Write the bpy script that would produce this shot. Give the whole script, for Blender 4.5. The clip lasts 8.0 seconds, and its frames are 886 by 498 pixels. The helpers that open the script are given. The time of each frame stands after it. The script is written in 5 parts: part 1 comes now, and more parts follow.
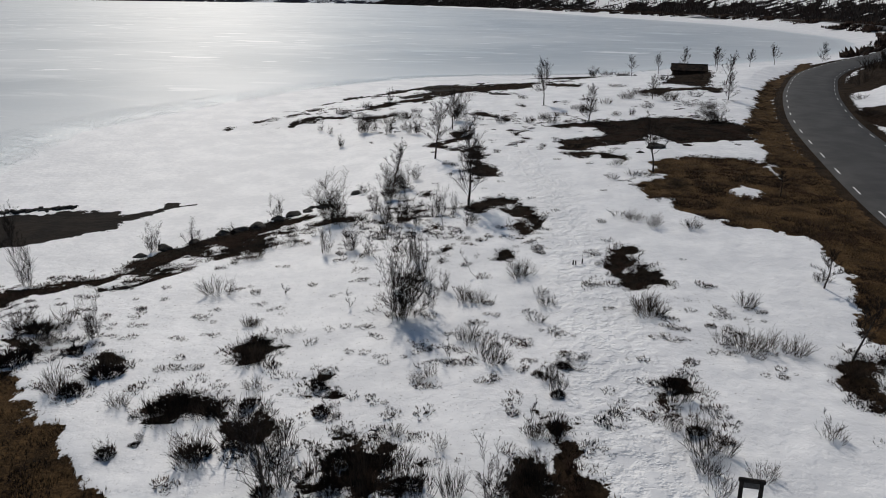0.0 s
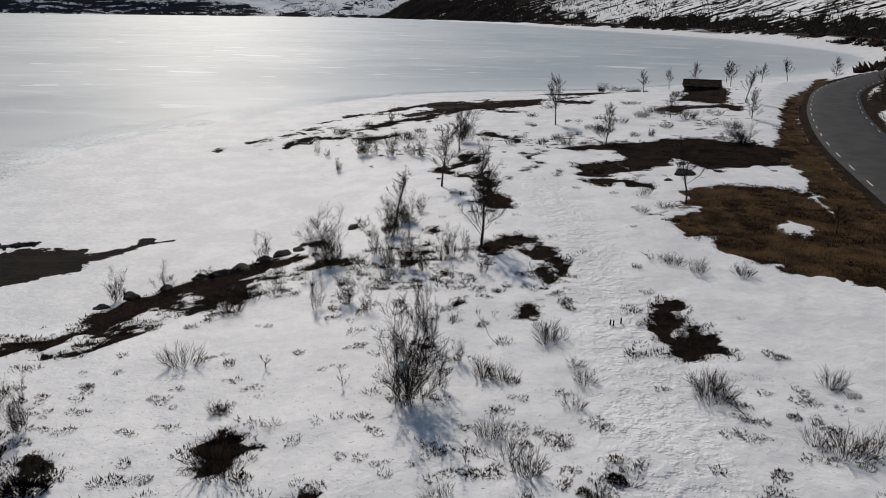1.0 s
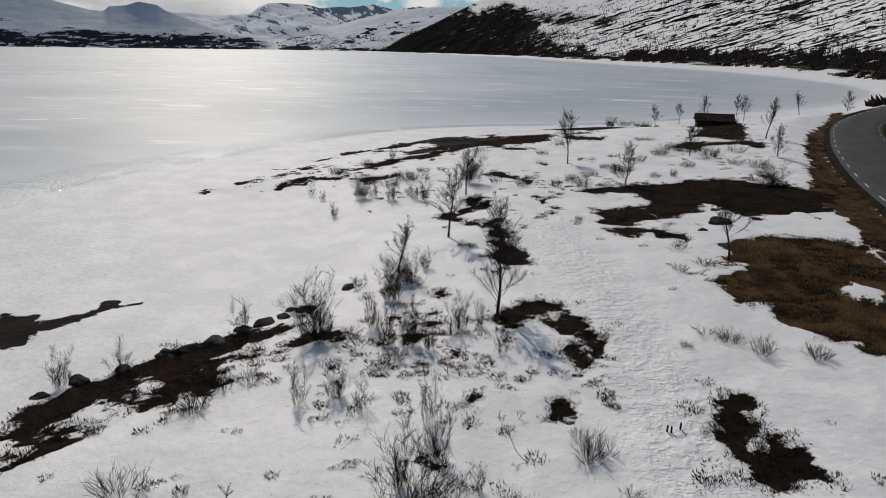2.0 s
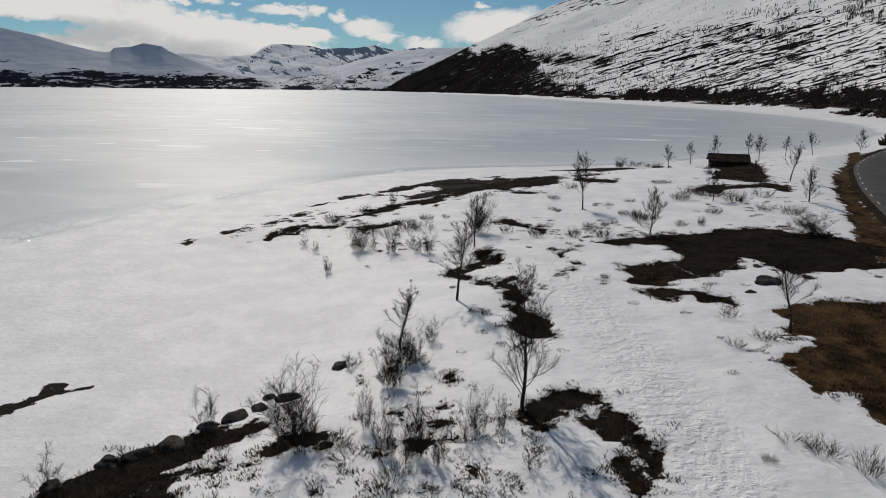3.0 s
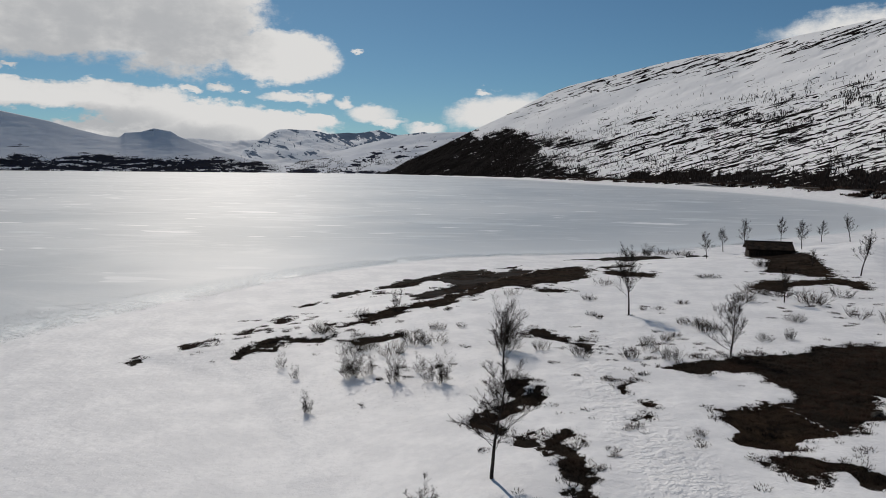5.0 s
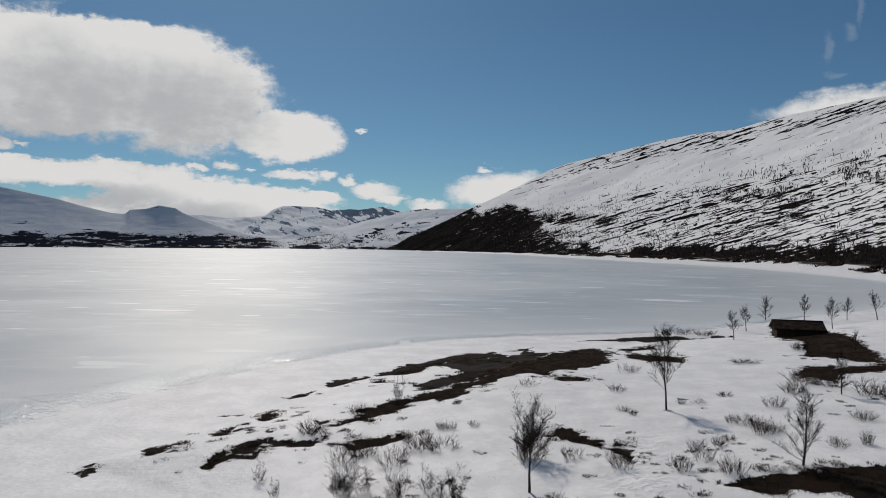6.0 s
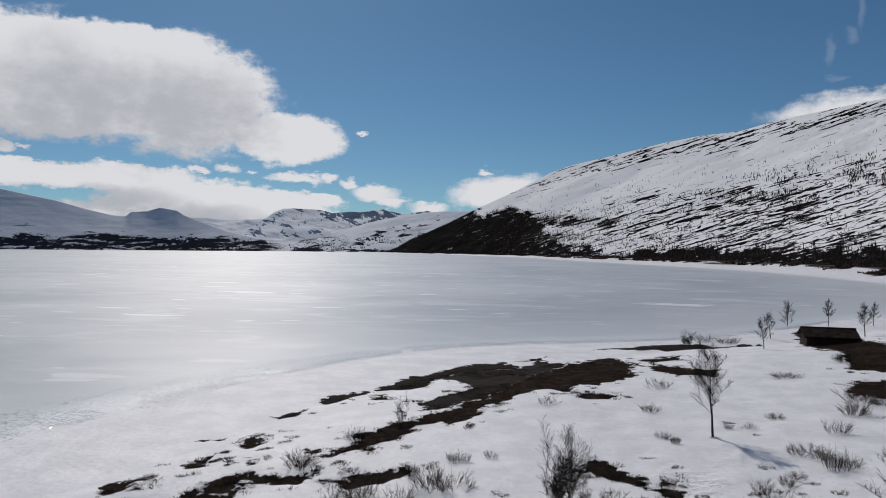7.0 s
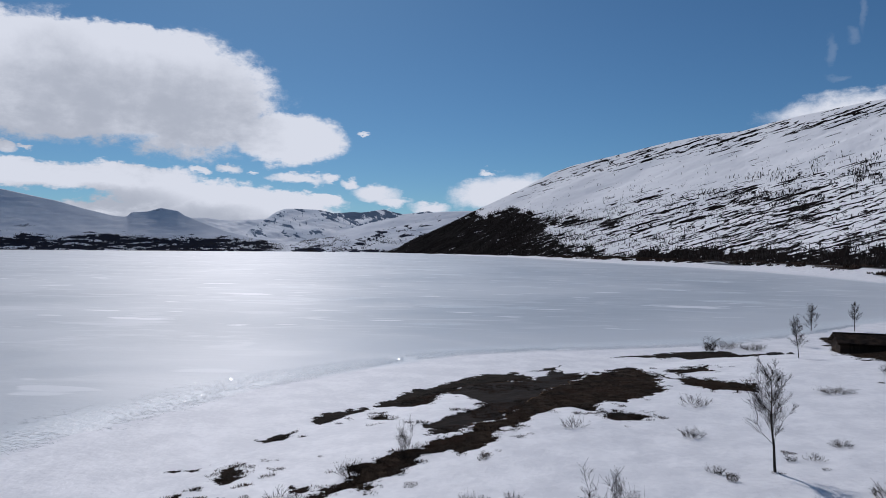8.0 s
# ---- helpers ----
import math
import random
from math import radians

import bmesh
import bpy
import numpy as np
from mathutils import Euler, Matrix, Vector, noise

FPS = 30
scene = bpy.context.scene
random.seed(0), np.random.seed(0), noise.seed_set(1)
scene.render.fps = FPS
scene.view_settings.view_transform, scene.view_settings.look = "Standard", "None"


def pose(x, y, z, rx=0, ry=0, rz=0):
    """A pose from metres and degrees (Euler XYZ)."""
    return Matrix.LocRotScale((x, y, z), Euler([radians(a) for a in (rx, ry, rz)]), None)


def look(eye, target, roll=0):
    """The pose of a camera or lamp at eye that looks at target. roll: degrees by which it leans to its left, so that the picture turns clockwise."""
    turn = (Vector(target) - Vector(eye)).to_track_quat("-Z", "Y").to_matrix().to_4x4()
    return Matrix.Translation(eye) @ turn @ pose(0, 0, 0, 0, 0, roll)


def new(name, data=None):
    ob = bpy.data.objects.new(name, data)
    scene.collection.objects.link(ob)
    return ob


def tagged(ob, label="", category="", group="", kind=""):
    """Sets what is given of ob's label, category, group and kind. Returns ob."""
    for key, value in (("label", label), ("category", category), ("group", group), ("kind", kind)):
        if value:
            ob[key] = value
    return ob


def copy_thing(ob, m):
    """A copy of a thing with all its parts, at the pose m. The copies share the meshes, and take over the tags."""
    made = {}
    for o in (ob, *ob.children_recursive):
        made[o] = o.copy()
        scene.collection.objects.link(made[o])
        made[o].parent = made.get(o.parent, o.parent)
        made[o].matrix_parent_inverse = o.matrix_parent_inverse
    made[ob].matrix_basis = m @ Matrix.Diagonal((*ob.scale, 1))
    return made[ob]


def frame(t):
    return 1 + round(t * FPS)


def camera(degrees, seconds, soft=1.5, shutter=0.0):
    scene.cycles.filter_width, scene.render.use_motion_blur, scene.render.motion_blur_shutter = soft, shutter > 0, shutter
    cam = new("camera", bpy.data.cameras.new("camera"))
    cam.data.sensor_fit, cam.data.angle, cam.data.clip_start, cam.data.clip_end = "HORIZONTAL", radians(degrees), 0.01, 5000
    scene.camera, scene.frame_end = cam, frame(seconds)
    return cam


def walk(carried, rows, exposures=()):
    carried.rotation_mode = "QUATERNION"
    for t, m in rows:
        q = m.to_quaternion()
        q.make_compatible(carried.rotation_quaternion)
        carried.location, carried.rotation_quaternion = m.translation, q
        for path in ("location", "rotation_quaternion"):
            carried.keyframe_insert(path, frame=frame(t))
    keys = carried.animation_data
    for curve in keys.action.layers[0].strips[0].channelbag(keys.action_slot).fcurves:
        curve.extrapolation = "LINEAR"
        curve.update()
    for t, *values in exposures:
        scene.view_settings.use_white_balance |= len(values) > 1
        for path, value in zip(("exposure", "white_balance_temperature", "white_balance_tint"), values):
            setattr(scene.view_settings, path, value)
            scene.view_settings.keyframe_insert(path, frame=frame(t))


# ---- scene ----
cam = camera(65.0, 8.0, soft=0.9)
METRES, EYE, TILT, LEAN, TURN = 51.06, 12.0, -0.25, -3.1, 4.7
ROWS = [
    (0.0, 0.0, 0.0, 0.0, -0.8, -19.41, 2.28),
    (0.5, -0.0039, 0.0559, -0.0004, -0.75, -19.08, 2.25),
    (1.0, -0.0077, 0.1133, -0.0012, -0.71, -18.37, 2.24),
    (1.5, -0.0113, 0.1717, -0.0014, -0.68, -17.24, 2.23),
    (3.0, -0.021, 0.3532, -0.0031, -0.63, -12.81, 2.37),
    (3.5, -0.0255, 0.4157, -0.0038, -0.59, -11.26, 2.39),
    (4.0, -0.03, 0.4786, -0.0043, -0.53, -9.71, 2.39),
    (5.5, -0.0406, 0.6701, -0.0047, -0.34, -3.03, 2.49),
    (6.0, -0.0453, 0.7351, -0.0053, -0.26, 0.06, 2.55),
    (6.5, -0.0507, 0.8002, -0.0071, -0.21, 0.26, 2.54),
    (7.0, -0.0561, 0.8663, -0.0067, -0.16, 0.28, 2.52),
    (7.5, -0.0608, 0.9321, -0.007, -0.12, 0.3, 2.52),
    (8.0, -0.0656, 0.9977, -0.0065, -0.06, 0.31, 2.52),
]
walk(cam, [(t, pose(0, 0, EYE, TILT, LEAN, TURN) @ pose(METRES * x, METRES * y, METRES * z, 90 + pitch, roll, yaw)) for t, x, y, z, yaw, pitch, roll in ROWS],
     exposures=[(0.0, -0.33, 6850, 10), (1.0, -0.35, 7000, 11), (3.0, -0.39, 7050, 11), (5.5, -0.40, 6950, 11), (6.5, -0.39, 6850, 12), (7.0, -0.38, 6650, 13), (7.5, -0.38, 6380, 14), (8.0, -0.38, 6120, 15)])

# ---- sun, sky with clouds ----
SUN_AZ, SUN_EL = radians(-21), radians(39)
sun_data = bpy.data.lights.new("sun", "SUN")
sun_data.energy, sun_data.angle, sun_data.color = 3.0, radians(0.55), (1.0, 0.955, 0.90)
sun_way = Vector((math.sin(SUN_AZ) * math.cos(SUN_EL), math.cos(SUN_AZ) * math.cos(SUN_EL), math.sin(SUN_EL)))
sun = new("sun", sun_data)
sun.matrix_basis = look(sun_way * 50, (0, 0, 0))


class Nodes:
    """Short hand for building node trees."""

    def __init__(self, tree):
        self.tree = tree

    def add(self, kind, **inputs):
        node = self.tree.nodes.new(kind)
        for key, value in inputs.items():
            self.put(node.inputs[key.replace("_", " ")], value)
        return node

    def put(self, socket, value):
        if isinstance(value, bpy.types.NodeSocket):
            self.tree.links.new(value, socket)
        else:
            socket.default_value = value

    def math(self, op, a, b=0.0, c=0.0, clamp=False):
        node = self.tree.nodes.new("ShaderNodeMath")
        node.operation, node.use_clamp = op, clamp
        for socket, value in zip(node.inputs, (a, b, c)):
            self.put(socket, value)
        return node.outputs[0]

    def step(self, value, low, high, to_low=0.0, to_high=1.0):
        node = self.tree.nodes.new("ShaderNodeMapRange")
        node.interpolation_type = "SMOOTHSTEP"
        for socket, v in zip(node.inputs, (value, low, high, to_low, to_high)):
            self.put(socket, v)
        return node.outputs[0]

    def noise(self, vector, scale, detail=4.0, rough=0.55, distort=0.0):
        node = self.tree.nodes.new("ShaderNodeTexNoise")
        self.put(node.inputs["Vector"], vector)
        self.put(node.inputs["Scale"], scale)
        self.put(node.inputs["Detail"], detail)
        self.put(node.inputs["Roughness"], rough)
        self.put(node.inputs["Distortion"], distort)
        return node.outputs["Fac"]

    def mix(self, fac, a, b):
        node = self.tree.nodes.new("ShaderNodeMix")
        node.data_type = "RGBA"
        self.put(node.inputs[0], fac)
        for socket, v in ((node.inputs[6], a), (node.inputs[7], b)):
            self.put(socket, (*v, 1.0) if isinstance(v, tuple) and len(v) == 3 else v)
        return node.outputs[2]

    def scaled(self, vector, sx, sy, sz, turn=0.0):
        node = self.tree.nodes.new("ShaderNodeMapping")
        self.put(node.inputs["Vector"], vector)
        node.inputs["Scale"].default_value = (sx, sy, sz)
        node.inputs["Rotation"].default_value = (0, 0, radians(turn))
        return node.outputs[0]

    def attribute(self, name):
        node = self.tree.nodes.new("ShaderNodeAttribute")
        node.attribute_name = name
        return node.outputs["Fac"]

    def bump(self, height, strength, distance, normal=None):
        node = self.tree.nodes.new("ShaderNodeBump")
        self.put(node.inputs["Height"], height)
        node.inputs["Strength"].default_value, node.inputs["Distance"].default_value = strength, distance
        if normal is not None:
            self.put(node.inputs["Normal"], normal)
        return node.outputs[0]


# clouds: azimuth and height of the middle, half width and half height, in degrees
CLOUDS = [(-36, 11.9, 17.5, 4.5), (-25, 11.5, 7.2, 4.7), (-17.3, 8.7, 4.9, 2.1), (-30, 15.0, 9, 1.4), (-34, 9.6, 9, 2.0),
          (-36, 5.1, 6, 1.1), (-30, 5.1, 6, 1.2), (-24, 3.9, 7, 1.4), (-17.5, 3.7, 5, 1.0), (-28, 2.5, 9, 1.2), (-20, 2.5, 7, 1.6),
          (-15, 4.1, 1.8, 0.5), (-16.6, 5.6, 2.6, 0.5), (-14.2, 5.7, 1.0, 0.45), (-12.2, 5.25, 1.1, 0.45), (-10.2, 4.5, 2.2, 0.8), (-9, 4.0, 1.6, 0.5),
          (-6, 3.5, 1.7, 0.55), (-36.9, 6.95, 0.7, 0.6), (-35.8, 6.95, 0.6, 0.25), (-24.2, 5.95, 0.9, 0.35), (-22, 6.3, 1.1, 0.4), (-20.1, 6.05, 0.6, 0.2),
          (-11, 9.3, 0.6, 0.2), (-1.5, 4.5, 3.2, 1.5), (1.0, 4.9, 3.5, 1.6), (-1.0, 6.3, 0.9, 0.3), (26.5, 9.9, 6.5, 1.7)]
WISPS = [(26.4, 16.8, 0.3, 1.5), (24.0, 14.4, 0.3, 1.0), (25.6, 15.0, 0.6, 0.5), (24.6, 12.4, 0.9, 0.25)]
world = bpy.data.worlds.new("world")
scene.world = world
world.use_nodes = True
world.node_tree.nodes.clear()
n = Nodes(world.node_tree)
sky = n.add("ShaderNodeTexSky")
sky.sky_type, sky.sun_disc = "NISHITA", False
sky.sun_elevation, sky.sun_rotation = SUN_EL, SUN_AZ
sky.altitude, sky.air_density, sky.dust_density, sky.ozone_density = 900, 0.85, 0.5, 2.4
way = n.add("ShaderNodeTexCoord").outputs["Generated"]
split = n.add("ShaderNodeSeparateXYZ", Vector=way)
az = n.math("MULTIPLY", n.math("ARCTAN2", split.outputs[0], split.outputs[1]), 57.2958)
el = n.math("MULTIPLY", n.math("ARCSINE", split.outputs[2]), 57.2958)
ruffle = n.noise(way, 9.0, 7.0, 0.6)
ruffle_b = n.noise(n.scaled(way, 1, 1, 2.2), 26.0, 6.0, 0.62)
ruffle_c = n.noise(n.scaled(way, 1, 1, 1.6), 38.0, 7.0, 0.68)
az_r = n.math("MULTIPLY_ADD", n.math("SUBTRACT", ruffle, 0.5), 4.0, az)
el_r = n.math("MULTIPLY_ADD", n.math("SUBTRACT", ruffle_b, 0.5), 2.0, el)


def cloud_field(shapes, a, e):
    total = None
    for ca, ce, ra, re in shapes:
        da = n.math("MULTIPLY", n.math("SUBTRACT", a, ca), 1 / ra)
        de = n.math("MULTIPLY", n.math("SUBTRACT", e, ce), 1 / re)
        f = n.math("SUBTRACT", 1.0, n.math("MULTIPLY_ADD", da, da, n.math("MULTIPLY", de, de)))
        total = f if total is None else n.math("SMOOTH_MAX", total, f, 0.15)
    return total


field = cloud_field(CLOUDS, az_r, el_r)
thick = cloud_field(CLOUDS[:2] + CLOUDS[4:11], az_r, n.math("ADD", el_r, 1.7))
large = n.step(cloud_field(CLOUDS[:11], az_r, el_r), -0.4, 0.1)
wisp = n.math("MULTIPLY", n.step(cloud_field(WISPS, az_r, el_r), -0.5, 1.6), 0.13)
cover = n.math("MAXIMUM", n.step(n.math("MULTIPLY_ADD", n.math("SUBTRACT", ruffle_c, 0.5), 1.1, field), -0.15, n.math("MULTIPLY_ADD", large, -0.45, 0.85)), wisp)
# away from the view the same scattered cumulus goes on round the horizon
away = n.math("MULTIPLY", n.step(n.noise(n.scaled(way, 1, 1, 3), 3.2, 6.0, 0.6), 0.52, 0.66), n.step(n.math("ABSOLUTE", n.math("ADD", az, 4.0)), 46.0, 60.0))
away = n.math("MULTIPLY", away, n.step(el, -2.0, 2.0))
cover = n.math("MAXIMUM", cover, away)
shade = n.step(n.math("MULTIPLY_ADD", n.math("SUBTRACT", ruffle, 0.5), 2.4, n.math("MULTIPLY_ADD", n.math("SUBTRACT", ruffle_b, 0.5), 1.2, thick)), -0.2, 1.2)
cloud = n.mix(shade, (0.89, 0.925, 0.965), (0.55, 0.59, 0.645))
sky_out = n.add("ShaderNodeVectorMath")
sky_out.operation = "MULTIPLY"
n.put(sky_out.inputs[0], sky.outputs[0])
sky_out.inputs[1].default_value = (0.037, 0.058, 0.066)
background = n.add("ShaderNodeBackground", Color=n.mix(cover, sky_out.outputs[0], cloud), Strength=1.0)
n.tree.links.new(background.outputs[0], n.add("ShaderNodeOutputWorld").inputs[0])


# ---- materials ----
def material(name):
    m = bpy.data.materials.new(name)
    m.use_nodes = True
    k = Nodes(m.node_tree)
    m.node_tree.nodes.clear()
    bsdf = k.add("ShaderNodeBsdfPrincipled")
    m.node_tree.links.new(bsdf.outputs[0], k.add("ShaderNodeOutputMaterial").inputs[0])
    where = k.add("ShaderNodeTexCoord").outputs["Object"]
    return m, k, bsdf, where


def plain(name, low, high, scale, rough=0.85, bump=0.3, grain=3.0, distance=0.02, by_object=0.0, gloss=0.08):
    """A rough natural surface that wanders between two colours, at a coarse and a fine scale."""
    m, k, bsdf, where = material(name)
    coarse, fine = k.noise(where, scale, 3.0), k.noise(where, scale * grain * 3, 4.0, 0.65)
    value = k.step(k.math("MULTIPLY_ADD", k.math("SUBTRACT", fine, 0.5), 0.7, coarse), 0.3, 0.7)
    if by_object:
        value = k.math("MULTIPLY_ADD", k.math("SUBTRACT", k.add("ShaderNodeObjectInfo").outputs["Random"], 0.5), by_object, value, clamp=True)
    k.put(bsdf.inputs["Base Color"], k.mix(value, low, high))
    k.put(bsdf.inputs["Roughness"], rough)
    k.put(bsdf.inputs["Specular IOR Level"], gloss)
    k.put(bsdf.inputs["Normal"], k.bump(fine, bump, distance))
    return m


def snow_look(k, where, trail=None):
    """Colour and normal of old spring snow: granular, wind-worn and a little dirty."""
    soft, grains = k.noise(where, 0.35, 3.0), k.noise(where, 2.2, 5.0, 0.6)
    tone = k.step(k.math("MULTIPLY_ADD", k.math("SUBTRACT", grains, 0.5), 0.6, soft), 0.3, 0.75)
    colour = k.mix(tone, (0.76, 0.765, 0.78), (0.90, 0.90, 0.905))
    ripple = k.noise(k.scaled(where, 0.8, 1.1, 1.0, 18), 0.9, 5.0, 0.55)
    height = k.math("MULTIPLY_ADD", grains, 0.5, ripple)
    normal = k.bump(height, 0.17, 0.13)
    if trail is not None:
        pits = k.noise(where, 2.0, 3.0, 0.6)
        normal = k.bump(k.math("MULTIPLY", k.step(pits, 0.60, 0.38), trail), 0.38, 0.16, normal)
    return colour, normal


def ground_material():
    m, k, bsdf, where = material("snow_and_heath")
    trail = k.attribute("trail")
    snow, snow_normal = snow_look(k, where, trail)
    edge = k.math("SUBTRACT", k.noise(where, 1.5, 7.0, 0.74), 0.5)
    bare_at = k.math("MULTIPLY_ADD", edge, 2.1, k.math("ADD", k.attribute("bare"), 0.06))
    melted = k.step(bare_at, -0.03, 0.05)
    fine, coarse = k.noise(where, 9.0, 5.0, 0.7), k.noise(where, 0.8, 3.0)
    value = k.step(k.math("MULTIPLY_ADD", k.math("SUBTRACT", fine, 0.5), 0.9, coarse), 0.25, 0.75)
    heath = k.mix(value, (0.010, 0.008, 0.006), (0.030, 0.022, 0.015))
    turf = k.mix(value, (0.012, 0.008, 0.005), (0.040, 0.026, 0.015))
    grass = k.mix(value, (0.024, 0.015, 0.008), (0.115, 0.068, 0.031))
    mud = k.mix(value, (0.010, 0.008, 0.007), (0.024, 0.018, 0.014))
    sort = k.math("MULTIPLY_ADD", edge, 0.5, k.attribute("sort"))
    soil = k.mix(k.step(sort, 0.35, 0.65), heath, turf)
    soil = k.mix(k.step(sort, 1.35, 1.65), soil, grass)
    soil = k.mix(k.step(sort, 2.4, 2.6), soil, mud)
    # litter of twigs and leaves lying on the snow near the thickets
    litter = k.math("MULTIPLY", k.step(k.noise(where, 6.5, 5.0, 0.72), 0.63, 0.67), k.attribute("litter"))
    colour = k.mix(litter, snow, (0.07, 0.05, 0.035))
    k.put(bsdf.inputs["Base Color"], k.mix(melted, colour, soil))
    wet = k.step(sort, 2.4, 2.7)
    k.put(bsdf.inputs["Roughness"], k.math("MULTIPLY_ADD", k.math("MULTIPLY", melted, wet), -0.04, k.step(melted, 0.0, 1.0, 0.62, 0.9)))
    k.put(bsdf.inputs["Specular IOR Level"], k.step(melted, 0.0, 1.0, 0.3, 0.04))
    k.put(bsdf.inputs["Normal"], k.bump(k.math("MULTIPLY", melted, k.math("MULTIPLY", fine, k.math("SUBTRACT", 1.0, k.math("MULTIPLY", wet, 0.9)))), 0.8, 0.12, snow_normal))
    return m


def ice_material():
    m, k, bsdf, where = material("lake_ice")
    off = k.attribute("off")
    snow, snow_normal = snow_look(k, where)
    streak = k.noise(k.scaled(where, 0.045, 0.13, 1.0, 8), 1.0, 6.0, 0.62, 0.8)
    sheet = k.noise(k.scaled(where, 0.011, 0.013, 1.0, 6), 1.0, 7.0, 0.66, 0.5)
    crumb = k.noise(k.scaled(where, 1.0, 0.8, 1.0, 30), 2.0, 5.0, 0.72)
    ice = k.mix(k.step(sheet, 0.35, 0.65), (0.40, 0.44, 0.465), (0.54, 0.575, 0.595))
    dash = k.step(k.noise(k.scaled(where, 0.05, 0.16, 1.0, 6), 1.0, 2.0, 0.5), 0.66, 0.69)
    dash = k.math("MAXIMUM", dash, k.step(k.noise(k.scaled(where, 0.022, 0.06, 1.0, 6), 1.0, 3.0, 0.5), 0.69, 0.71))
    ice = k.mix(k.math("MULTIPLY", dash, 0.9), ice, (0.86, 0.87, 0.88))
    ice = k.mix(k.math("MULTIPLY", k.step(streak, 0.50, 0.66), 0.45), ice, (0.74, 0.76, 0.78))
    wander = k.math("MULTIPLY_ADD", k.math("SUBTRACT", k.noise(where, 0.09, 5.0, 0.62), 0.5), 4.0, off)
    wet = k.math("MULTIPLY", k.step(wander, -0.4, 0.6), k.step(wander, 9.0, 2.5))
    pool = k.step(k.noise(k.scaled(where, 0.02, 0.035, 1.0, 10), 1.0, 4.0, 0.6), 0.60, 0.68)
    wet = k.math("MAXIMUM", wet, k.math("MULTIPLY", k.math("MULTIPLY", pool, 0.7), k.step(off, 1.0, 6.0)))
    ice = k.mix(k.step(off, 45.0, 2.0, 0.0, 0.75), ice, (0.62, 0.65, 0.665))
    ice = k.mix(k.math("MULTIPLY", wet, 0.75), ice, k.mix(k.step(crumb, 0.5, 0.60), (0.66, 0.715, 0.735), (0.88, 0.90, 0.90)))
    covered = k.step(k.math("MULTIPLY_ADD", k.math("SUBTRACT", crumb, 0.5), 1.5, wander), 2.6, -1.0)
    k.put(bsdf.inputs["Base Color"], k.mix(covered, ice, snow))
    rough = k.math("MULTIPLY_ADD", k.step(streak, 0.35, 0.7), 0.08, k.step(sheet, 0.35, 0.65, 0.37, 0.43))
    rough = k.math("MULTIPLY_ADD", wet, -0.04, rough)
    k.put(bsdf.inputs["Roughness"], k.math("MULTIPLY_ADD", covered, 0.25, rough))
    k.put(bsdf.inputs["Specular IOR Level"], 0.36)
    grain = k.noise(where, 0.9, 4.0, 0.65)
    calm = k.bump(k.math("MULTIPLY_ADD", grain, 0.5, streak), 0.22, 0.14, snow_normal)
    k.put(bsdf.inputs["Normal"], k.bump(k.math("MULTIPLY", wet, crumb), 0.5, 0.2, calm))
    return m


def hill_material(name, rock_low, rock_high, along_, across, snow_low=(0.78, 0.79, 0.81), snow_high=(0.88, 0.885, 0.895), relief=2.0):
    """Snow on a fellside, with bare ledges that run along the slope, and dark wooded ground."""
    m, k, bsdf, where = material(name)
    uv = k.add("ShaderNodeAttribute")
    uv.attribute_name = "slope_place"
    place = uv.outputs["Vector"]
    ledges = k.noise(k.scaled(place, along_, across, 1.0), 1.0, 6.0, 0.60, 0.2)
    blots = k.noise(k.scaled(place, along_ * 4.5, across * 1.1, 1.0), 1.0, 4.0, 0.62)
    zone = k.noise(k.scaled(place, along_ * 0.5, across * 0.25, 1.0), 1.0, 3.0, 0.6)
    cut = k.math("MULTIPLY_ADD", k.attribute("cover"), -0.32, 0.76)
    rock_at = k.math("MAXIMUM", k.step(k.math("SUBTRACT", ledges, cut), 0.0, 0.02), k.step(k.math("SUBTRACT", blots, k.math("ADD", cut, 0.012)), 0.0, 0.025))
    rock = k.mix(k.noise(k.scaled(place, along_ * 8, across * 3, 1.0), 1.0, 3.0), rock_low, rock_high)
    snow = k.mix(k.step(zone, 0.35, 0.65), snow_low, snow_high)
    k.put(bsdf.inputs["Base Color"], k.mix(rock_at, snow, rock))
    k.put(bsdf.inputs["Roughness"], 0.8)
    k.put(bsdf.inputs["Specular IOR Level"], 0.0)
    k.put(bsdf.inputs["Normal"], k.bump(k.math("MULTIPLY_ADD", blots, 0.3, ledges), 0.3, relief))
    return m


GROUND, ICE_LOOK = ground_material(), ice_material()
HILL = hill_material("fellside", (0.006, 0.005, 0.005), (0.022, 0.018, 0.017), 0.30, 5.6, (0.83, 0.835, 0.845), (0.90, 0.90, 0.905))
# blue tint of rock and snow here is distance haze put into the colour
HAZED_HILL = hill_material("hazed_far_fell", (0.016, 0.018, 0.028), (0.045, 0.050, 0.070), 0.55, 4.5, (0.70, 0.73, 0.78), (0.80, 0.82, 0.85))
# stronger haze for the farthest slopes: rock paled to blue, snow cooled
HAZED_PEAK = hill_material("hazed_far_peaks", (0.09, 0.13, 0.19), (0.16, 0.21, 0.28), 0.7, 2.6, (0.74, 0.78, 0.83), (0.86, 0.87, 0.89), 6.0)
BARK = plain("birch_bark", (0.018, 0.014, 0.012), (0.085, 0.072, 0.063), 5.0, 0.85, 0.5, by_object=0.4)
TWIG = plain("birch_twigs", (0.010, 0.007, 0.006), (0.032, 0.023, 0.018), 4.0, 0.8, 0.2, by_object=0.5)
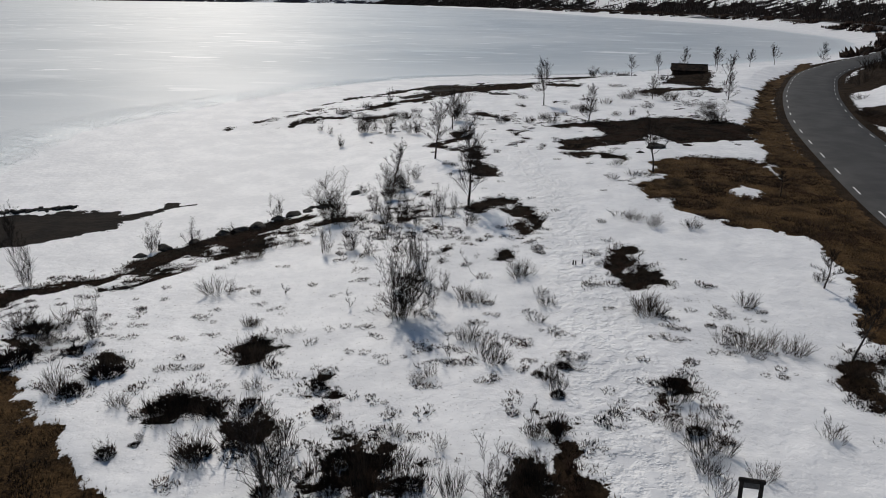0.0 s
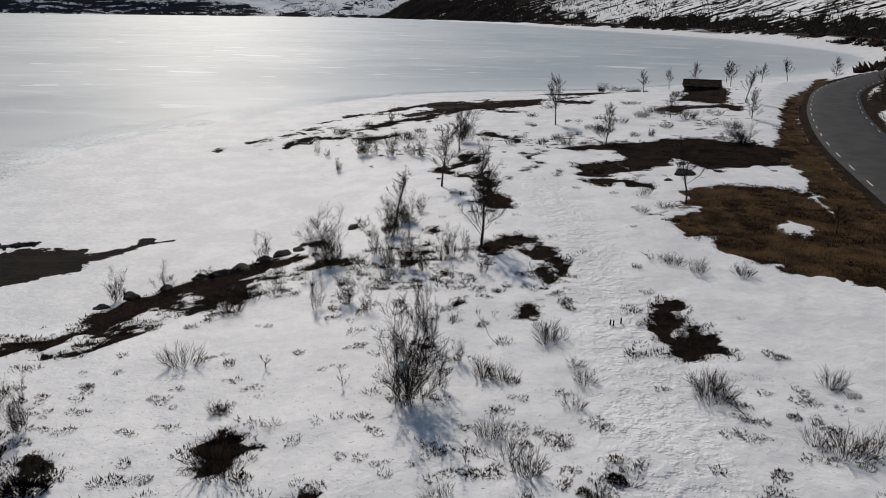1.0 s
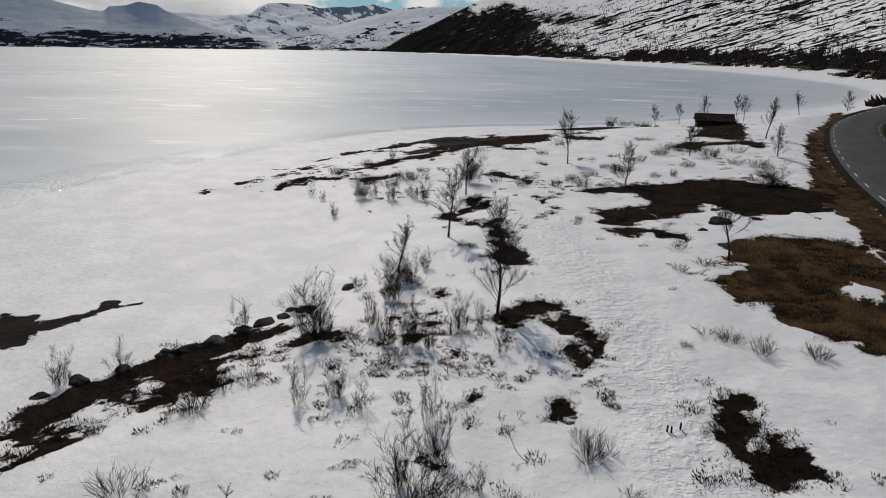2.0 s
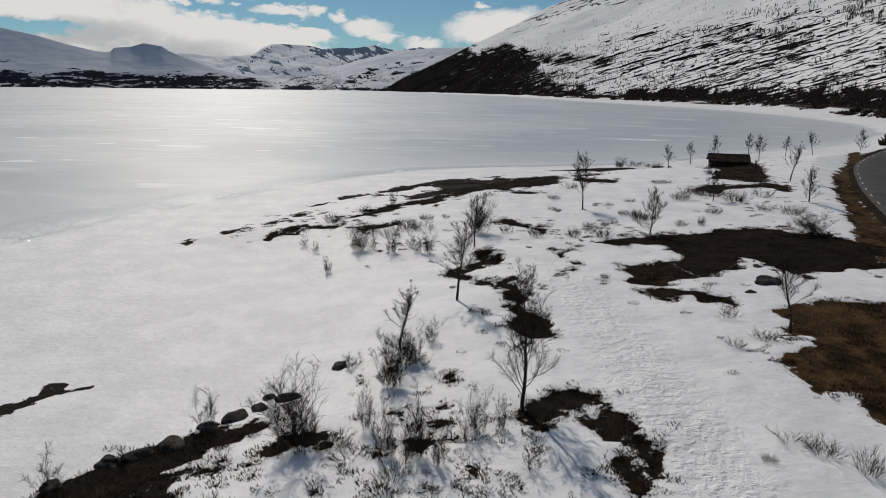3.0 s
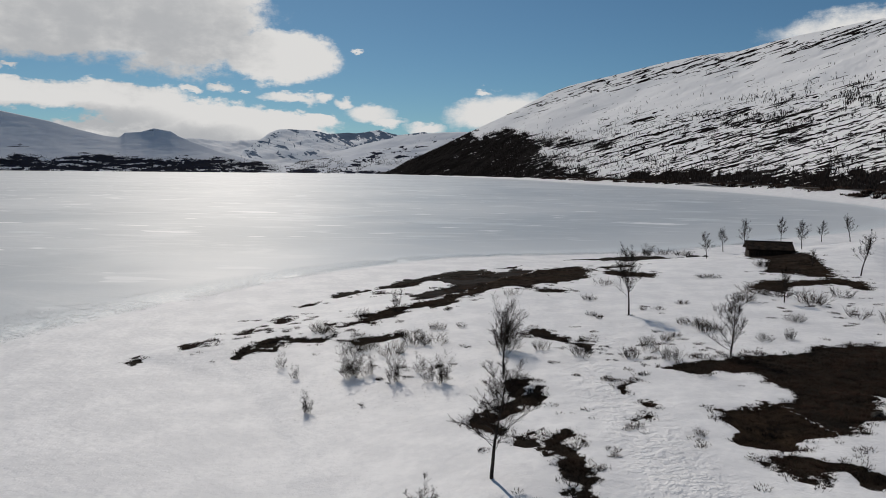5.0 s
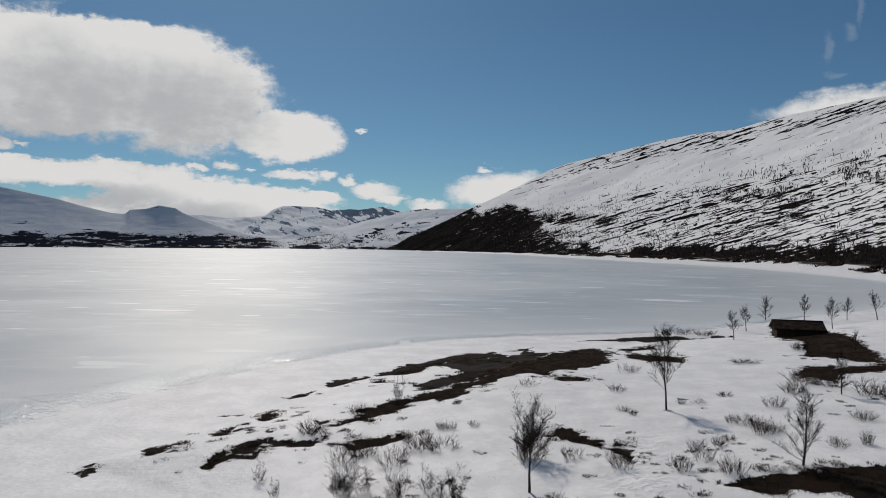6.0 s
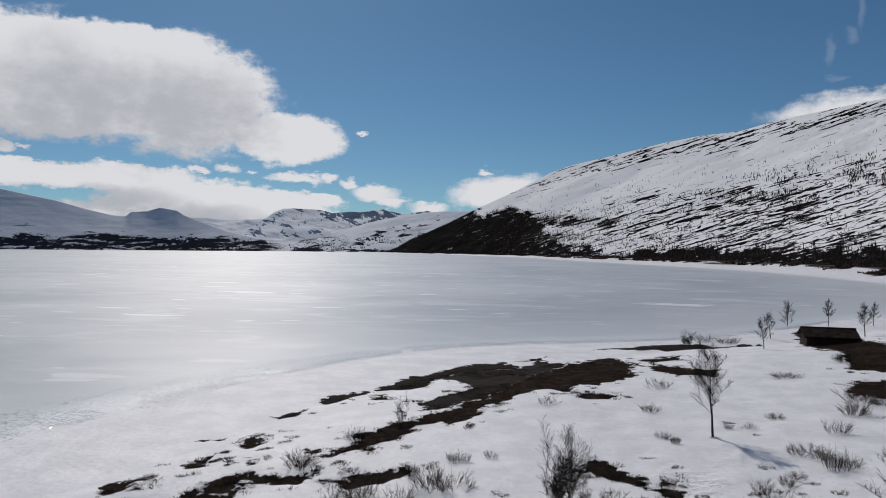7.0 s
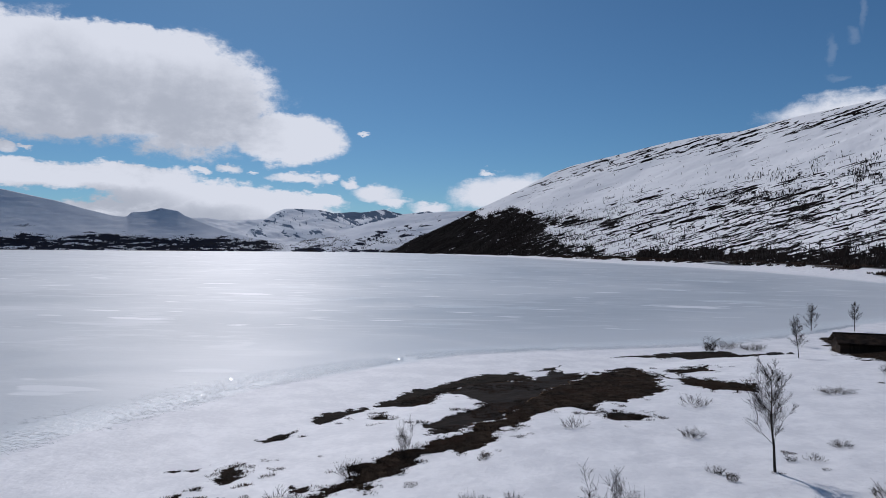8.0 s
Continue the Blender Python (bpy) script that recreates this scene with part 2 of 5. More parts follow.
BRUSH = plain("willow_stems", (0.012, 0.009, 0.007), (0.055, 0.039, 0.028), 3.0, 0.85, 0.2, by_object=0.8)
HEATHER = plain("heather", (0.008, 0.0065, 0.006), (0.040, 0.023, 0.016), 0.35, 0.9, 0.3, 5.0)
STRAW = plain("dead_grass", (0.035, 0.022, 0.011), (0.15, 0.095, 0.045), 0.6, 0.9, 0.2)
FOREST = plain("far_birch_wood", (0.014, 0.012, 0.012), (0.045, 0.040, 0.038), 0.02, 0.95, 0.1)
STONE = plain("lakeside_stone", (0.020, 0.018, 0.016), (0.085, 0.078, 0.07), 1.4, 0.85, 0.6, by_object=0.5, distance=0.06)
ASPHALT = plain("old_asphalt", (0.042, 0.041, 0.041), (0.066, 0.064, 0.063), 0.5, 0.85, 0.3, 20.0, 0.01, gloss=0.2)
PAINT = plain("worn_road_paint", (0.42, 0.42, 0.41), (0.75, 0.75, 0.73), 2.0, 0.7, 0.2)
TIMBER = plain("weathered_boards", (0.022, 0.016, 0.012), (0.065, 0.046, 0.034), 1.2, 0.85, 0.5, by_object=0.5)
SOD = plain("sod_roof", (0.010, 0.007, 0.006), (0.034, 0.021, 0.014), 1.1, 0.95, 0.8, distance=0.08)
SHARD = plain("broken_ice", (0.74, 0.78, 0.79), (0.90, 0.91, 0.91), 0.6, 0.16, 0.05, gloss=0.5)
POST = plain("tarred_wood", (0.012, 0.011, 0.010), (0.035, 0.030, 0.027), 4.0, 0.8, 0.4)
GLASSY = plain("dark_board_face", (0.05, 0.05, 0.05), (0.11, 0.105, 0.10), 3.0, 0.6, 0.1)


def solid(name, verts, faces, mat, parent=None, label="", smooth=False):
    mesh = bpy.data.meshes.new(name)
    mesh.from_pydata([tuple(v) for v in verts], [], [tuple(f) for f in faces])
    mesh.materials.append(mat)
    if smooth:
        mesh.shade_smooth()
    ob = new(name, mesh)
    if parent is not None:
        ob.parent = parent
    if label:
        ob["label"] = label
    return ob


def part(name, bm, mat, parent, label=""):
    mesh = bpy.data.meshes.new(name)
    bm.to_mesh(mesh)
    bm.free()
    mesh.materials.append(mat)
    ob = new(name, mesh)
    ob.parent = parent
    if label:
        ob["label"] = label
    return ob


def box(sx, sy, sz, at=(0, 0, 0), bevel=0.01, turn=(0, 0, 0)):
    bm = bmesh.new()
    bmesh.ops.create_cube(bm, size=1.0, matrix=pose(*at, *turn) @ Matrix.Diagonal((sx, sy, sz, 1)))
    if bevel:
        bmesh.ops.bevel(bm, geom=bm.edges[:], offset=bevel, segments=1, affect="EDGES")
    return bm


# ---- the lie of the land ----
LAKE = -2.0
# waterline of the land, from behind the camera along the bank to the far end of the lake
SHORE = np.array([(-75, -60), (-50, 0), (-36, 20), (-24.5, 30.5), (-20, 34.2), (-16, 41), (-12.6, 46), (-11.5, 52), (-14, 62),
                  (-20, 72), (-30.5, 77), (-26, 88), (-21.5, 101), (-12, 117), (8, 133), (36, 151), (62, 169), (78, 182), (96, 204), (124, 249),
                  (150, 298), (178, 356), (196, 420), (208, 500), (212, 600), (205, 720), (190, 830), (70, 1350), (-150, 2010)], float)
MOUNDS = [(-1, 43, 9, 0.35), (-4, 57, 9, 0.45), (11, 70, 14, 0.35), (13, 55, 9, 0.25), (-3, 98, 9, 0.25), (37, 142, 8, -0.8), (33, 131, 7, -0.35), (9, 130, 9, -0.25)]


def polyline_side(line, x, y):
    """Signed distance to a line: positive to its right."""
    x, y = np.asarray(x, float), np.asarray(y, float)
    best, side = np.full(x.shape, 1e9), np.ones(x.shape)
    for (ax, ay), (bx, by) in zip(line[:-1], line[1:]):
        dx, dy = bx - ax, by - ay
        t = np.clip(((x - ax) * dx + (y - ay) * dy) / (dx * dx + dy * dy), 0, 1)
        px, py = x - ax - t * dx, y - ay - t * dy
        d = np.hypot(px, py)
        near = d < best - 1e-6
        cross = dx * (y - ay) - dy * (x - ax)
        side = np.where(near, np.where(cross > 0, -1.0, 1.0), side)
        best = np.where(near, d, best)
    return best * side


def shore_distance(x, y):
    """Metres inland of the waterline; negative over the lake."""
    return polyline_side(SHORE, x, y)


# where the snow band along the shore gives way to bare ice
ICE_EDGE = np.array([(-90, -60), (-62, 0), (-48, 30), (-39, 50), (-43.5, 73), (-37.5, 94), (-28, 118), (-12, 138), (6, 146), (25, 154), (40, 166), (60, 186),
                     (86, 207), (109, 236), (136, 276), (158, 328), (168, 372), (176, 460), (177, 560), (163, 670), (135, 800), (45, 1310), (-165, 1995)], float)


def ice_distance(x, y):
    """Metres out on the bare ice; negative on the snow band and the land."""
    return -polyline_side(ICE_EDGE, x, y)


def height(x, y):
    x, y = np.asarray(x, float), np.asarray(y, float)
    d = shore_distance(x, y)
    up = 1.75 * (1 - np.exp(-np.maximum(d, 0) / 8.5)) + 0.035 * np.clip(x - 2, 0, 60) * np.clip(d / 20, 0, 1)
    out = ice_distance(x, y)
    z = LAKE + up + 0.10 * np.clip(-out / 5, -1, 1) - 0.02 * np.clip(out - 5, 0, 100)
    for mx, my, r, k in MOUNDS:
        z = z + k * np.exp(-((x - mx) ** 2 + (y - my) ** 2) / (r * r))
    return z


def lattice(x, y, seed):
    """Smooth value noise, 0 to 1, one metre across."""
    xi, yi = np.floor(x).astype(np.int64), np.floor(y).astype(np.int64)
    u, v = x - xi, y - yi
    u, v = u * u * (3 - 2 * u), v * v * (3 - 2 * v)

    def value(a, b):
        k = (a * 374761393 + b * 668265263 + seed * 974711) & 0x7FFFFFFF
        k = ((k ^ (k >> 13)) * 1274126177) & 0x7FFFFFFF
        return ((k ^ (k >> 16)) & 0xFFFF) / 65535.0
    return (value(xi, yi) * (1 - u) + value(xi + 1, yi) * u) * (1 - v) + (value(xi, yi + 1) * (1 - u) + value(xi + 1, yi + 1) * u) * v


def rough(x, y, size, seed, octaves=4):
    """Summed value noise about 0, of that size in metres."""
    total, amount = 0, 1.0
    for i in range(octaves):
        total = total + amount * (lattice(x / size * 2 ** i + 17.3 * i, y / size * 2 ** i, seed + i) - 0.5)
        amount *= 0.5
    return total


PATCHES = []
SORTS = {"snow": -1, "heath": 0, "scrub": 0.2, "thin": 0.3, "turf": 1, "grass": 2, "mud": 3}


def bare(sort, *outline):
    """A stretch where the snow has melted off (or, of sort snow, where it has stayed)."""
    PATCHES.append((SORTS[sort], np.array(outline, float)))


bare("heath", (-1, 43.5), (-0.5, 43.4), (0.1, 44.3), (1, 44.8), (1.8, 43.9), (1.6, 42.6), (0.9, 42.3), (0, 41.7), (-0.7, 40.8), (-1, 41.6))
bare("heath", (1.2, 41.7), (1.9, 42.6), (2.6, 42.6), (2.7, 41.4), (2.9, 40.6), (2.3, 40.2), (1.5, 40.8))
bare("heath", (1.5, 39.1), (2.1, 39.5), (2.3, 38.5), (2.2, 37.2), (1.7, 37.2), (1.4, 38.1))
bare("heath", (2.6, 40.2), (3.3, 39.9), (3, 38.5), (2.5, 38.5))
bare("heath", (0.9, 34.6), (1.4, 35), (1.7, 35), (1.9, 34.1), (1.3, 33.2), (0.9, 33.5))
bare("heath", (6.8, 35.5), (7.3, 34.8), (7.4, 33.4), (7.8, 32.7), (7.8, 32), (8.4, 31.8), (8.6, 31), (8.6, 30.4), (8, 30.2), (7.4, 30), (7.1, 29.3), (6.6, 29.2), (6.3, 29.8), (6.3, 30.6), (6.1, 31.6), (6.3, 32.9))
bare("scrub", (8.4, 30.1), (8.8, 30), (8.7, 29.5), (8.3, 29.5))
bare("snow", (7.1, 31.8), (7.7, 32), (7.6, 31.4), (7.1, 31.2))
bare("grass", (12, 52.4), (13.4, 54.6), (16.6, 55.9), (19.1, 55.8), (21.3, 54.1), (20.7, 49.7), (21.4, 48.7), (16.1, 37.9), (15.4, 38.4), (14.2, 38.9), (13.6, 40.2), (12.5, 40.7), (11.6, 41.3), (11.6, 42.9), (12.4, 45.3), (11, 45), (10.1, 44.7), (10.6, 47.4), (12.3, 49), (12.4, 50.1), (11.4, 50.4))
bare("snow", (15.7, 45.5), (17.7, 47.5), (18.6, 46.1), (17.7, 44.7), (15.9, 44.6))
bare("heath", (7.7, 72.3), (9.8, 73.4), (11.3, 73.8), (12.3, 74.2), (15.4, 75.1), (19.1, 77.2), (20.3, 75.3), (20.9, 72.6), (22.7, 71.1), (17.2, 60.7), (16.4, 61.4), (16, 62.4), (15.7, 64.2), (15.2, 66.4), (13.3, 63.4), (11.7, 61.3), (10.6, 60.3), (10.1, 61.8), (10.3, 65.8), (10.9, 67.8), (10.9, 70), (8.9, 70.1), (7.9, 71))
bare("turf", (10.1, 61.8), (10.6, 60.3), (8.9, 59.7), (7.5, 59.1), (6.8, 59.9), (6.2, 61), (6.3, 62.1), (7.1, 63.6), (8.6, 64.3), (10.3, 65.8))
bare("heath", (15.4, 67.6), (18, 74.7), (20.2, 76.4), (24.9, 74.6), (26.1, 70), (23.5, 63.5), (19.6, 62.1), (16, 63.2))
bare("grass", (19.4, 46.5), (21.4, 48), (17.8, 36.6), (16.7, 37.4), (16.1, 38.6))
bare("heath", (6.6, 58), (8.8, 58.6), (10, 57.4), (11.8, 57.1), (10.6, 55.1), (9.4, 56.2), (7.2, 56.3))
bare("heath", (-3.9, 68.4), (-3.2, 69.8), (-2.4, 69.7), (-2.3, 67.6), (-1.4, 68.2), (-1.1, 66.1), (-1.7, 64.8), (-2.5, 65.6), (-3, 63.7), (-3.7, 62.5), (-3.5, 61.4), (-4.3, 61.5), (-5, 62.2), (-5.3, 63.8), (-4.4, 64.5), (-3.6, 65.7), (-2.7, 66.9))
bare("heath", (-3.2, 61.6), (-2.4, 61.3), (-1.7, 59.2), (-2.1, 58.4), (-2.8, 59.8))
bare("heath", (-1.6, 61.2), (-1, 61.8), (-0.7, 60.2), (-0.1, 58.3), (-0.3, 55.3), (-0.6, 54.6), (-0.9, 56.7), (-1.4, 57.5), (-1.6, 59.2))
bare("heath", (-1.4, 55), (0.1, 54), (0.8, 52.3), (1.3, 50.3), (0.2, 50.2), (-1.2, 51))
bare("heath", (-2.5, 81), (-1.5, 83.3), (-0.3, 82.9), (0.7, 80.1), (1.2, 78.3), (0.4, 79), (-1.1, 80.5))
bare("heath", (1.7, 79), (2.5, 78.3), (1.9, 75.9), (1.5, 76.7))
bare("heath", (3, 68.3), (3.5, 69.3), (3.6, 67.8), (3.2, 67.2))
bare("heath", (3.1, 65), (4, 66), (4.3, 65.1), (3.7, 64), (3.2, 64.2))
bare("heath", (2, 63.2), (3.2, 63.6), (3.1, 63), (2.1, 62.7))
bare("heath", (5.6, 72.1), (6.9, 72.8), (8.2, 71.8), (8.3, 70.6), (6.5, 70.7))
bare("turf", (43.1, 165), (49.9, 165.9), (39.5, 130.6), (34.2, 114.5), (31.7, 106.8), (29.2, 107), (29.6, 115.1), (31.9, 131))
bare("turf", (22.8, 100.9), (27.2, 104.9), (31.9, 105.8), (33, 102.1), (30.7, 98.2), (29.3, 102.4), (25.6, 100.7), (22, 97))
bare("heath", (-21.7, 101.2), (-21.9, 103.6), (-20.1, 105.7), (-18.5, 108), (-18.5, 106.2), (-19.6, 103.6), (-20.7, 100.7))
bare("heath", (-17.8, 108), (-16.4, 112.2), (-14.4, 115.9), (-12.1, 119.7), (-9.1, 123.7), (-5.8, 125.9), (-3.8, 124.6), (-4.9, 118.5), (-7.5, 119), (-10.4, 116.7), (-12.6, 112.2), (-12.7, 107.8), (-14.6, 106.4))
bare("mud", (-12.4, 95.7), (-11.2, 99.6), (-9.2, 102.7), (-8.5, 105.1), (-9.4, 108.3), (-12.3, 112.5), (-9, 119.5), (-4.5, 118.2), (-1.6, 127.4), (1.1, 129.4), (1.3, 120.9), (-2.8, 111.1), (-5.1, 105.3), (-7.4, 99.5), (-9.7, 96.3), (-11.3, 94.5))
bare("turf", (-15.9, 83.2), (-15.3, 85), (-14.9, 86.5), (-15.4, 87.2), (-14.1, 89.3), (-12.6, 91.1), (-11.1, 92.2), (-9.4, 95.7), (-7.4, 99.5), (-5, 106.2), (-2, 113.4), (1.7, 120.7), (7.7, 133), (7.9, 125.2), (6.4, 110.4), (3.5, 107), (2.5, 104.5), (0.6, 105.2), (-0.8, 101.3), (-2.3, 102.6), (-4.2, 100.5), (-5.3, 99.2), (-6.7, 95.9), (-7.9, 93.2), (-9.2, 89.7), (-10.3, 90.9), (-11.6, 90.2), (-12.2, 88.1), (-13.5, 85.5), (-14.4, 84))
bare("heath", (-4.1, 126.7), (-1.3, 130.8), (3.5, 134.6), (5.2, 136.8), (9, 140.2), (14.4, 143), (22.5, 147), (26.4, 136.5), (21.3, 134.6), (13.7, 139.9), (8.3, 136.1), (4.6, 132.9), (1.1, 129.4))
bare("turf", (9.3, 123), (14.9, 126.2), (13.5, 121.7), (10.1, 120.2))
bare("turf", (7.7, 122.5), (8.7, 117.4), (11.8, 114.8), (14.2, 111.5), (13.2, 108.6), (10.5, 109.4), (8.7, 113.1))
bare("heath", (-0.4, 100.6), (0.8, 101.4), (2.8, 100.3), (2.2, 98.7), (0.8, 98.3), (-0.1, 98.8))
bare("heath", (-17, 101.6), (-16.1, 102.4), (-15.1, 100.8), (-16, 100.1))
bare("heath", (-23.5, 97), (-22.7, 98.6), (-21.8, 99.6), (-21.7, 96.8), (-22.8, 96))
bare("heath", (-23.4, 88.8), (-23.3, 90.1), (-22.5, 90), (-21.6, 88), (-22.2, 87.3))
bare("heath", (-26.6, 89.9), (-25.7, 90.7), (-25.2, 91), (-25.5, 89.7))
bare("heath", (-24.7, 83.4), (-24.4, 84.6), (-23.4, 84), (-23.9, 83.1))
bare("heath", (-27, 78.4), (-27, 79.5), (-26.1, 80.2), (-25.3, 80.5), (-25.6, 79), (-26.1, 78))
bare("heath", (-20.9, 78.8), (-20.5, 79.9), (-20, 80.4), (-19, 80.1), (-19.1, 79.5), (-20.2, 79.1), (-20.6, 78.3))
bare("heath", (-18.9, 79.9), (-17.5, 80.2), (-17.2, 79.6), (-18.4, 79.3))
bare("heath", (-16.4, 83.9), (-15.8, 84.9), (-15.4, 83.1), (-15.9, 82.6))
bare("heath", (-14.5, 79.9), (-13.8, 80.9), (-11.9, 81.2), (-11.3, 80.6), (-11.4, 79.8), (-13.2, 80.1), (-14.2, 79.1))
bare("heath", (-22.2, 77.6), (-21, 78.2), (-20.1, 78.3), (-19.8, 77.4))
bare("heath", (-18.1, 84.6), (-17.1, 84.7), (-17, 84), (-17.8, 84))
bare("heath", (-16.7, 80.6), (-16.1, 80.7), (-15.9, 80.3), (-16.4, 80.2))
bare("heath", (-20.5, 82.4), (-19.9, 82.7), (-19.7, 82.1), (-20.1, 81.9))
bare("heath", (-21.3, 79), (-20, 80), (-17.8, 80.3), (-15.5, 79.1), (-16.4, 78.3), (-19.1, 79.4), (-20.7, 78.4))
bare("heath", (-22.5, 75.8), (-21.9, 77.5), (-20.9, 78.1), (-20.7, 76.9), (-21.8, 75.4))
bare("heath", (-15.2, 79.4), (-13.8, 80.4), (-11.6, 80.9), (-11.4, 79.8), (-13.6, 79.1))
bare("heath", (-26.8, 78.3), (-26.2, 79.4), (-25, 79.1), (-25.4, 78.1))
bare("heath", (-29.6, 75.7), (-29.3, 76.8), (-28.6, 76.5), (-28.9, 75.4))
bare("heath", (-24.9, 83.6), (-23.2, 83.2), (-23, 82.1))
bare("heath", (-23.4, 88.8), (-23.1, 90.7), (-21.4, 87.6), (-21.9, 86.4))
bare("turf", (21.6, 101.5), (23.9, 105), (26.4, 105.6), (23.1, 99.2), (20.9, 99.8))
bare("turf", (34.6, 129.7), (37.1, 129.1), (33, 114.8), (30.4, 110.1), (26, 109.6), (28, 115.4))
bare("thin", (-11.2, 38.2), (-9.6, 42), (-7, 42.6), (-3, 42.2), (-2, 39.2), (-4, 36.4), (-8, 36.6))
bare("heath", (-10.2, 39.8), (-9.6, 41), (-8.6, 41.2), (-8, 40.4), (-8.6, 39.4), (-9.6, 39.2))
bare("thin", (-6.8, 47.6), (-5, 48.6), (-3.6, 46), (-3.5, 42.6), (-5.6, 42.2))
bare("thin", (-4.6, 33.6), (-2, 34.6), (-1.2, 30), (-2.4, 26.2), (-4.4, 27.2))
bare("mud", (-39.5, 40.6), (-36.1, 41.1), (-32, 42), (-30.8, 43), (-28.1, 43.9), (-25.6, 43.6), (-24.4, 43.1), (-23.2, 44.3), (-22.3, 45.8), (-21.3, 46.8), (-21.4, 45.8), (-22.6, 44), (-23.7, 40.8), (-25.3, 38.4), (-26.6, 37.2), (-27.9, 36.1), (-29.8, 33.3), (-32.1, 32.2))
bare("grass", (-16.6, 20.2), (-15.6, 19.4), (-14.6, 18.5), (-13.9, 17.4), (-13.1, 17.3), (-11.8, 16.5), (-11, 15.5), (-10.3, 14.9), (-9.7, 14.2), (-9.2, 13.2), (-13.3, 12.9), (-18.1, 18.9))
bare("heath", (-9.4, 22.6), (-9.2, 23.6), (-8.6, 23.8), (-7.6, 23), (-7.5, 22.1), (-7.8, 21.2), (-8.6, 21.4))
bare("scrub", (-14.8, 20.4), (-14.5, 20.8), (-13.7, 20.5), (-13.3, 19.5), (-13.6, 19), (-14, 19.3))
bare("heath", (-14.2, 21.5), (-13.9, 22.1), (-12.9, 21.3), (-12.8, 20.7), (-13.6, 20.8))
bare("scrub", (-18.4, 22.8), (-17.4, 22.9), (-16.6, 22.1), (-17.5, 21.7))
bare("scrub", (-11.4, 19.6), (-10.7, 20), (-9.9, 20.1), (-8.6, 19.6), (-8.1, 18.6), (-8.8, 18.4), (-9.8, 18), (-10.6, 18.1))
bare("heath", (-8.1, 18.3), (-7.3, 18.8), (-6.6, 18.2), (-5.9, 17.5), (-6, 16.8), (-6.9, 17), (-7.5, 17.4))
bare("scrub", (-4.8, 16.6), (-4.4, 17.3), (-3.5, 17.5), (-2.7, 17), (-2.1, 17.2), (-1.7, 16.7), (-1.8, 15.8), (-2.4, 16.1), (-3, 15.7), (-2.7, 15), (-3.2, 14.3), (-4.2, 14.2), (-4.5, 15.3))
bare("scrub", (-2.3, 15.5), (-1.5, 15.3), (-1.4, 14.5), (-2.3, 14.4))
bare("heath", (1, 16.9), (1.7, 16.7), (2.2, 15.9), (2.2, 15), (1.3, 14.7), (0.9, 15.8))
bare("turf", (2.2, 19), (2.8, 19.1), (2.9, 18.1), (3.2, 17.2), (3.3, 15.9), (3.2, 14.8), (2.5, 14.7), (2.4, 16.1), (2.6, 17.4), (2.4, 18.1))
bare("heath", (6.2, 21.6), (6.8, 22), (7.2, 21.6), (6.9, 20.7), (6.2, 20), (6, 20.7))
bare("scrub", (-6, 21.1), (-5.5, 21.4), (-5, 20.8), (-5.3, 20.3), (-5.8, 20.6))
bare("scrub", (-5.5, 19.5), (-4.7, 19.4), (-4.8, 18.9), (-5.3, 19))
bare("heath", (-25.4, 28.4), (-23.4, 29.6), (-22.1, 30.3), (-20.6, 31.2), (-18.9, 31.9), (-19.1, 34), (-18.4, 37.3), (-17.2, 39.3), (-16.2, 40.3), (-14.6, 41.1), (-13.1, 42.3), (-11.9, 43.4), (-11.2, 41.4), (-12.4, 40.1), (-13.8, 38.7), (-14.2, 36.9), (-15.9, 37.8), (-16.4, 35.9), (-16.9, 34.1), (-17.7, 32.4), (-18.1, 30.4), (-19.4, 29.2), (-21.1, 28.8), (-21.3, 26.7), (-22.2, 24.6))
bare("scrub", (-19.5, 31.1), (-19.3, 34.2), (-18.2, 36.7), (-16.8, 39.4), (-13.5, 38.5), (-11.9, 39.4), (-10.8, 36.9), (-12.2, 35.1), (-14.3, 34.1), (-15.6, 31.3), (-17.1, 29.4), (-17.9, 28.8))
bare("turf", (12.8, 22.4), (13.5, 22.8), (14.1, 22.4), (12.8, 19.8), (12.2, 20), (12.2, 20.8))
bare("grass", (29.8, 82), (35.7, 97.3), (43.4, 114.7), (54.2, 133.5), (82.8, 193.9), (58.7, 134.9), (50.8, 124.9), (42, 106.8), (34.9, 88.9), (28.4, 67.3), (25.3, 54.1), (23.6, 45.2), (22.5, 37.1), (21.3, 30.3), (16.8, 22.9), (14.3, 22.8), (15.8, 26.6), (16.6, 29.6), (17, 32.8), (17.5, 35.7), (17.2, 37.1), (19.6, 45.2), (22.4, 55.9), (24, 64.3), (26.7, 73.9))
bare("turf", (49.3, 105.8), (61.5, 126.1), (107.6, 204.7), (114, 202.8), (61.8, 108), (51, 102.1), (46.1, 96.2))
bare("turf", (40.7, 83.6), (45, 88), (51.1, 88.5), (41.1, 70.1), (39.3, 77.3))


def outline_distance(pts, x, y):
    """Signed distance to a closed outline, positive inside."""
    best, inside = np.full(x.shape, 1e9), np.zeros(x.shape, bool)
    for (ax, ay), (bx, by) in zip(pts, np.roll(pts, -1, 0)):
        dx, dy = bx - ax, by - ay
        t = np.clip(((x - ax) * dx + (y - ay) * dy) / (dx * dx + dy * dy + 1e-9), 0, 1)
        best = np.minimum(best, np.hypot(x - ax - t * dx, y - ay - t * dy))
        inside ^= ((ay > y) != (by > y)) & (x < dx * (y - ay) / (dy if abs(dy) > 1e-9 else 1e-9) + ax)
    return np.where(inside, best, -best)


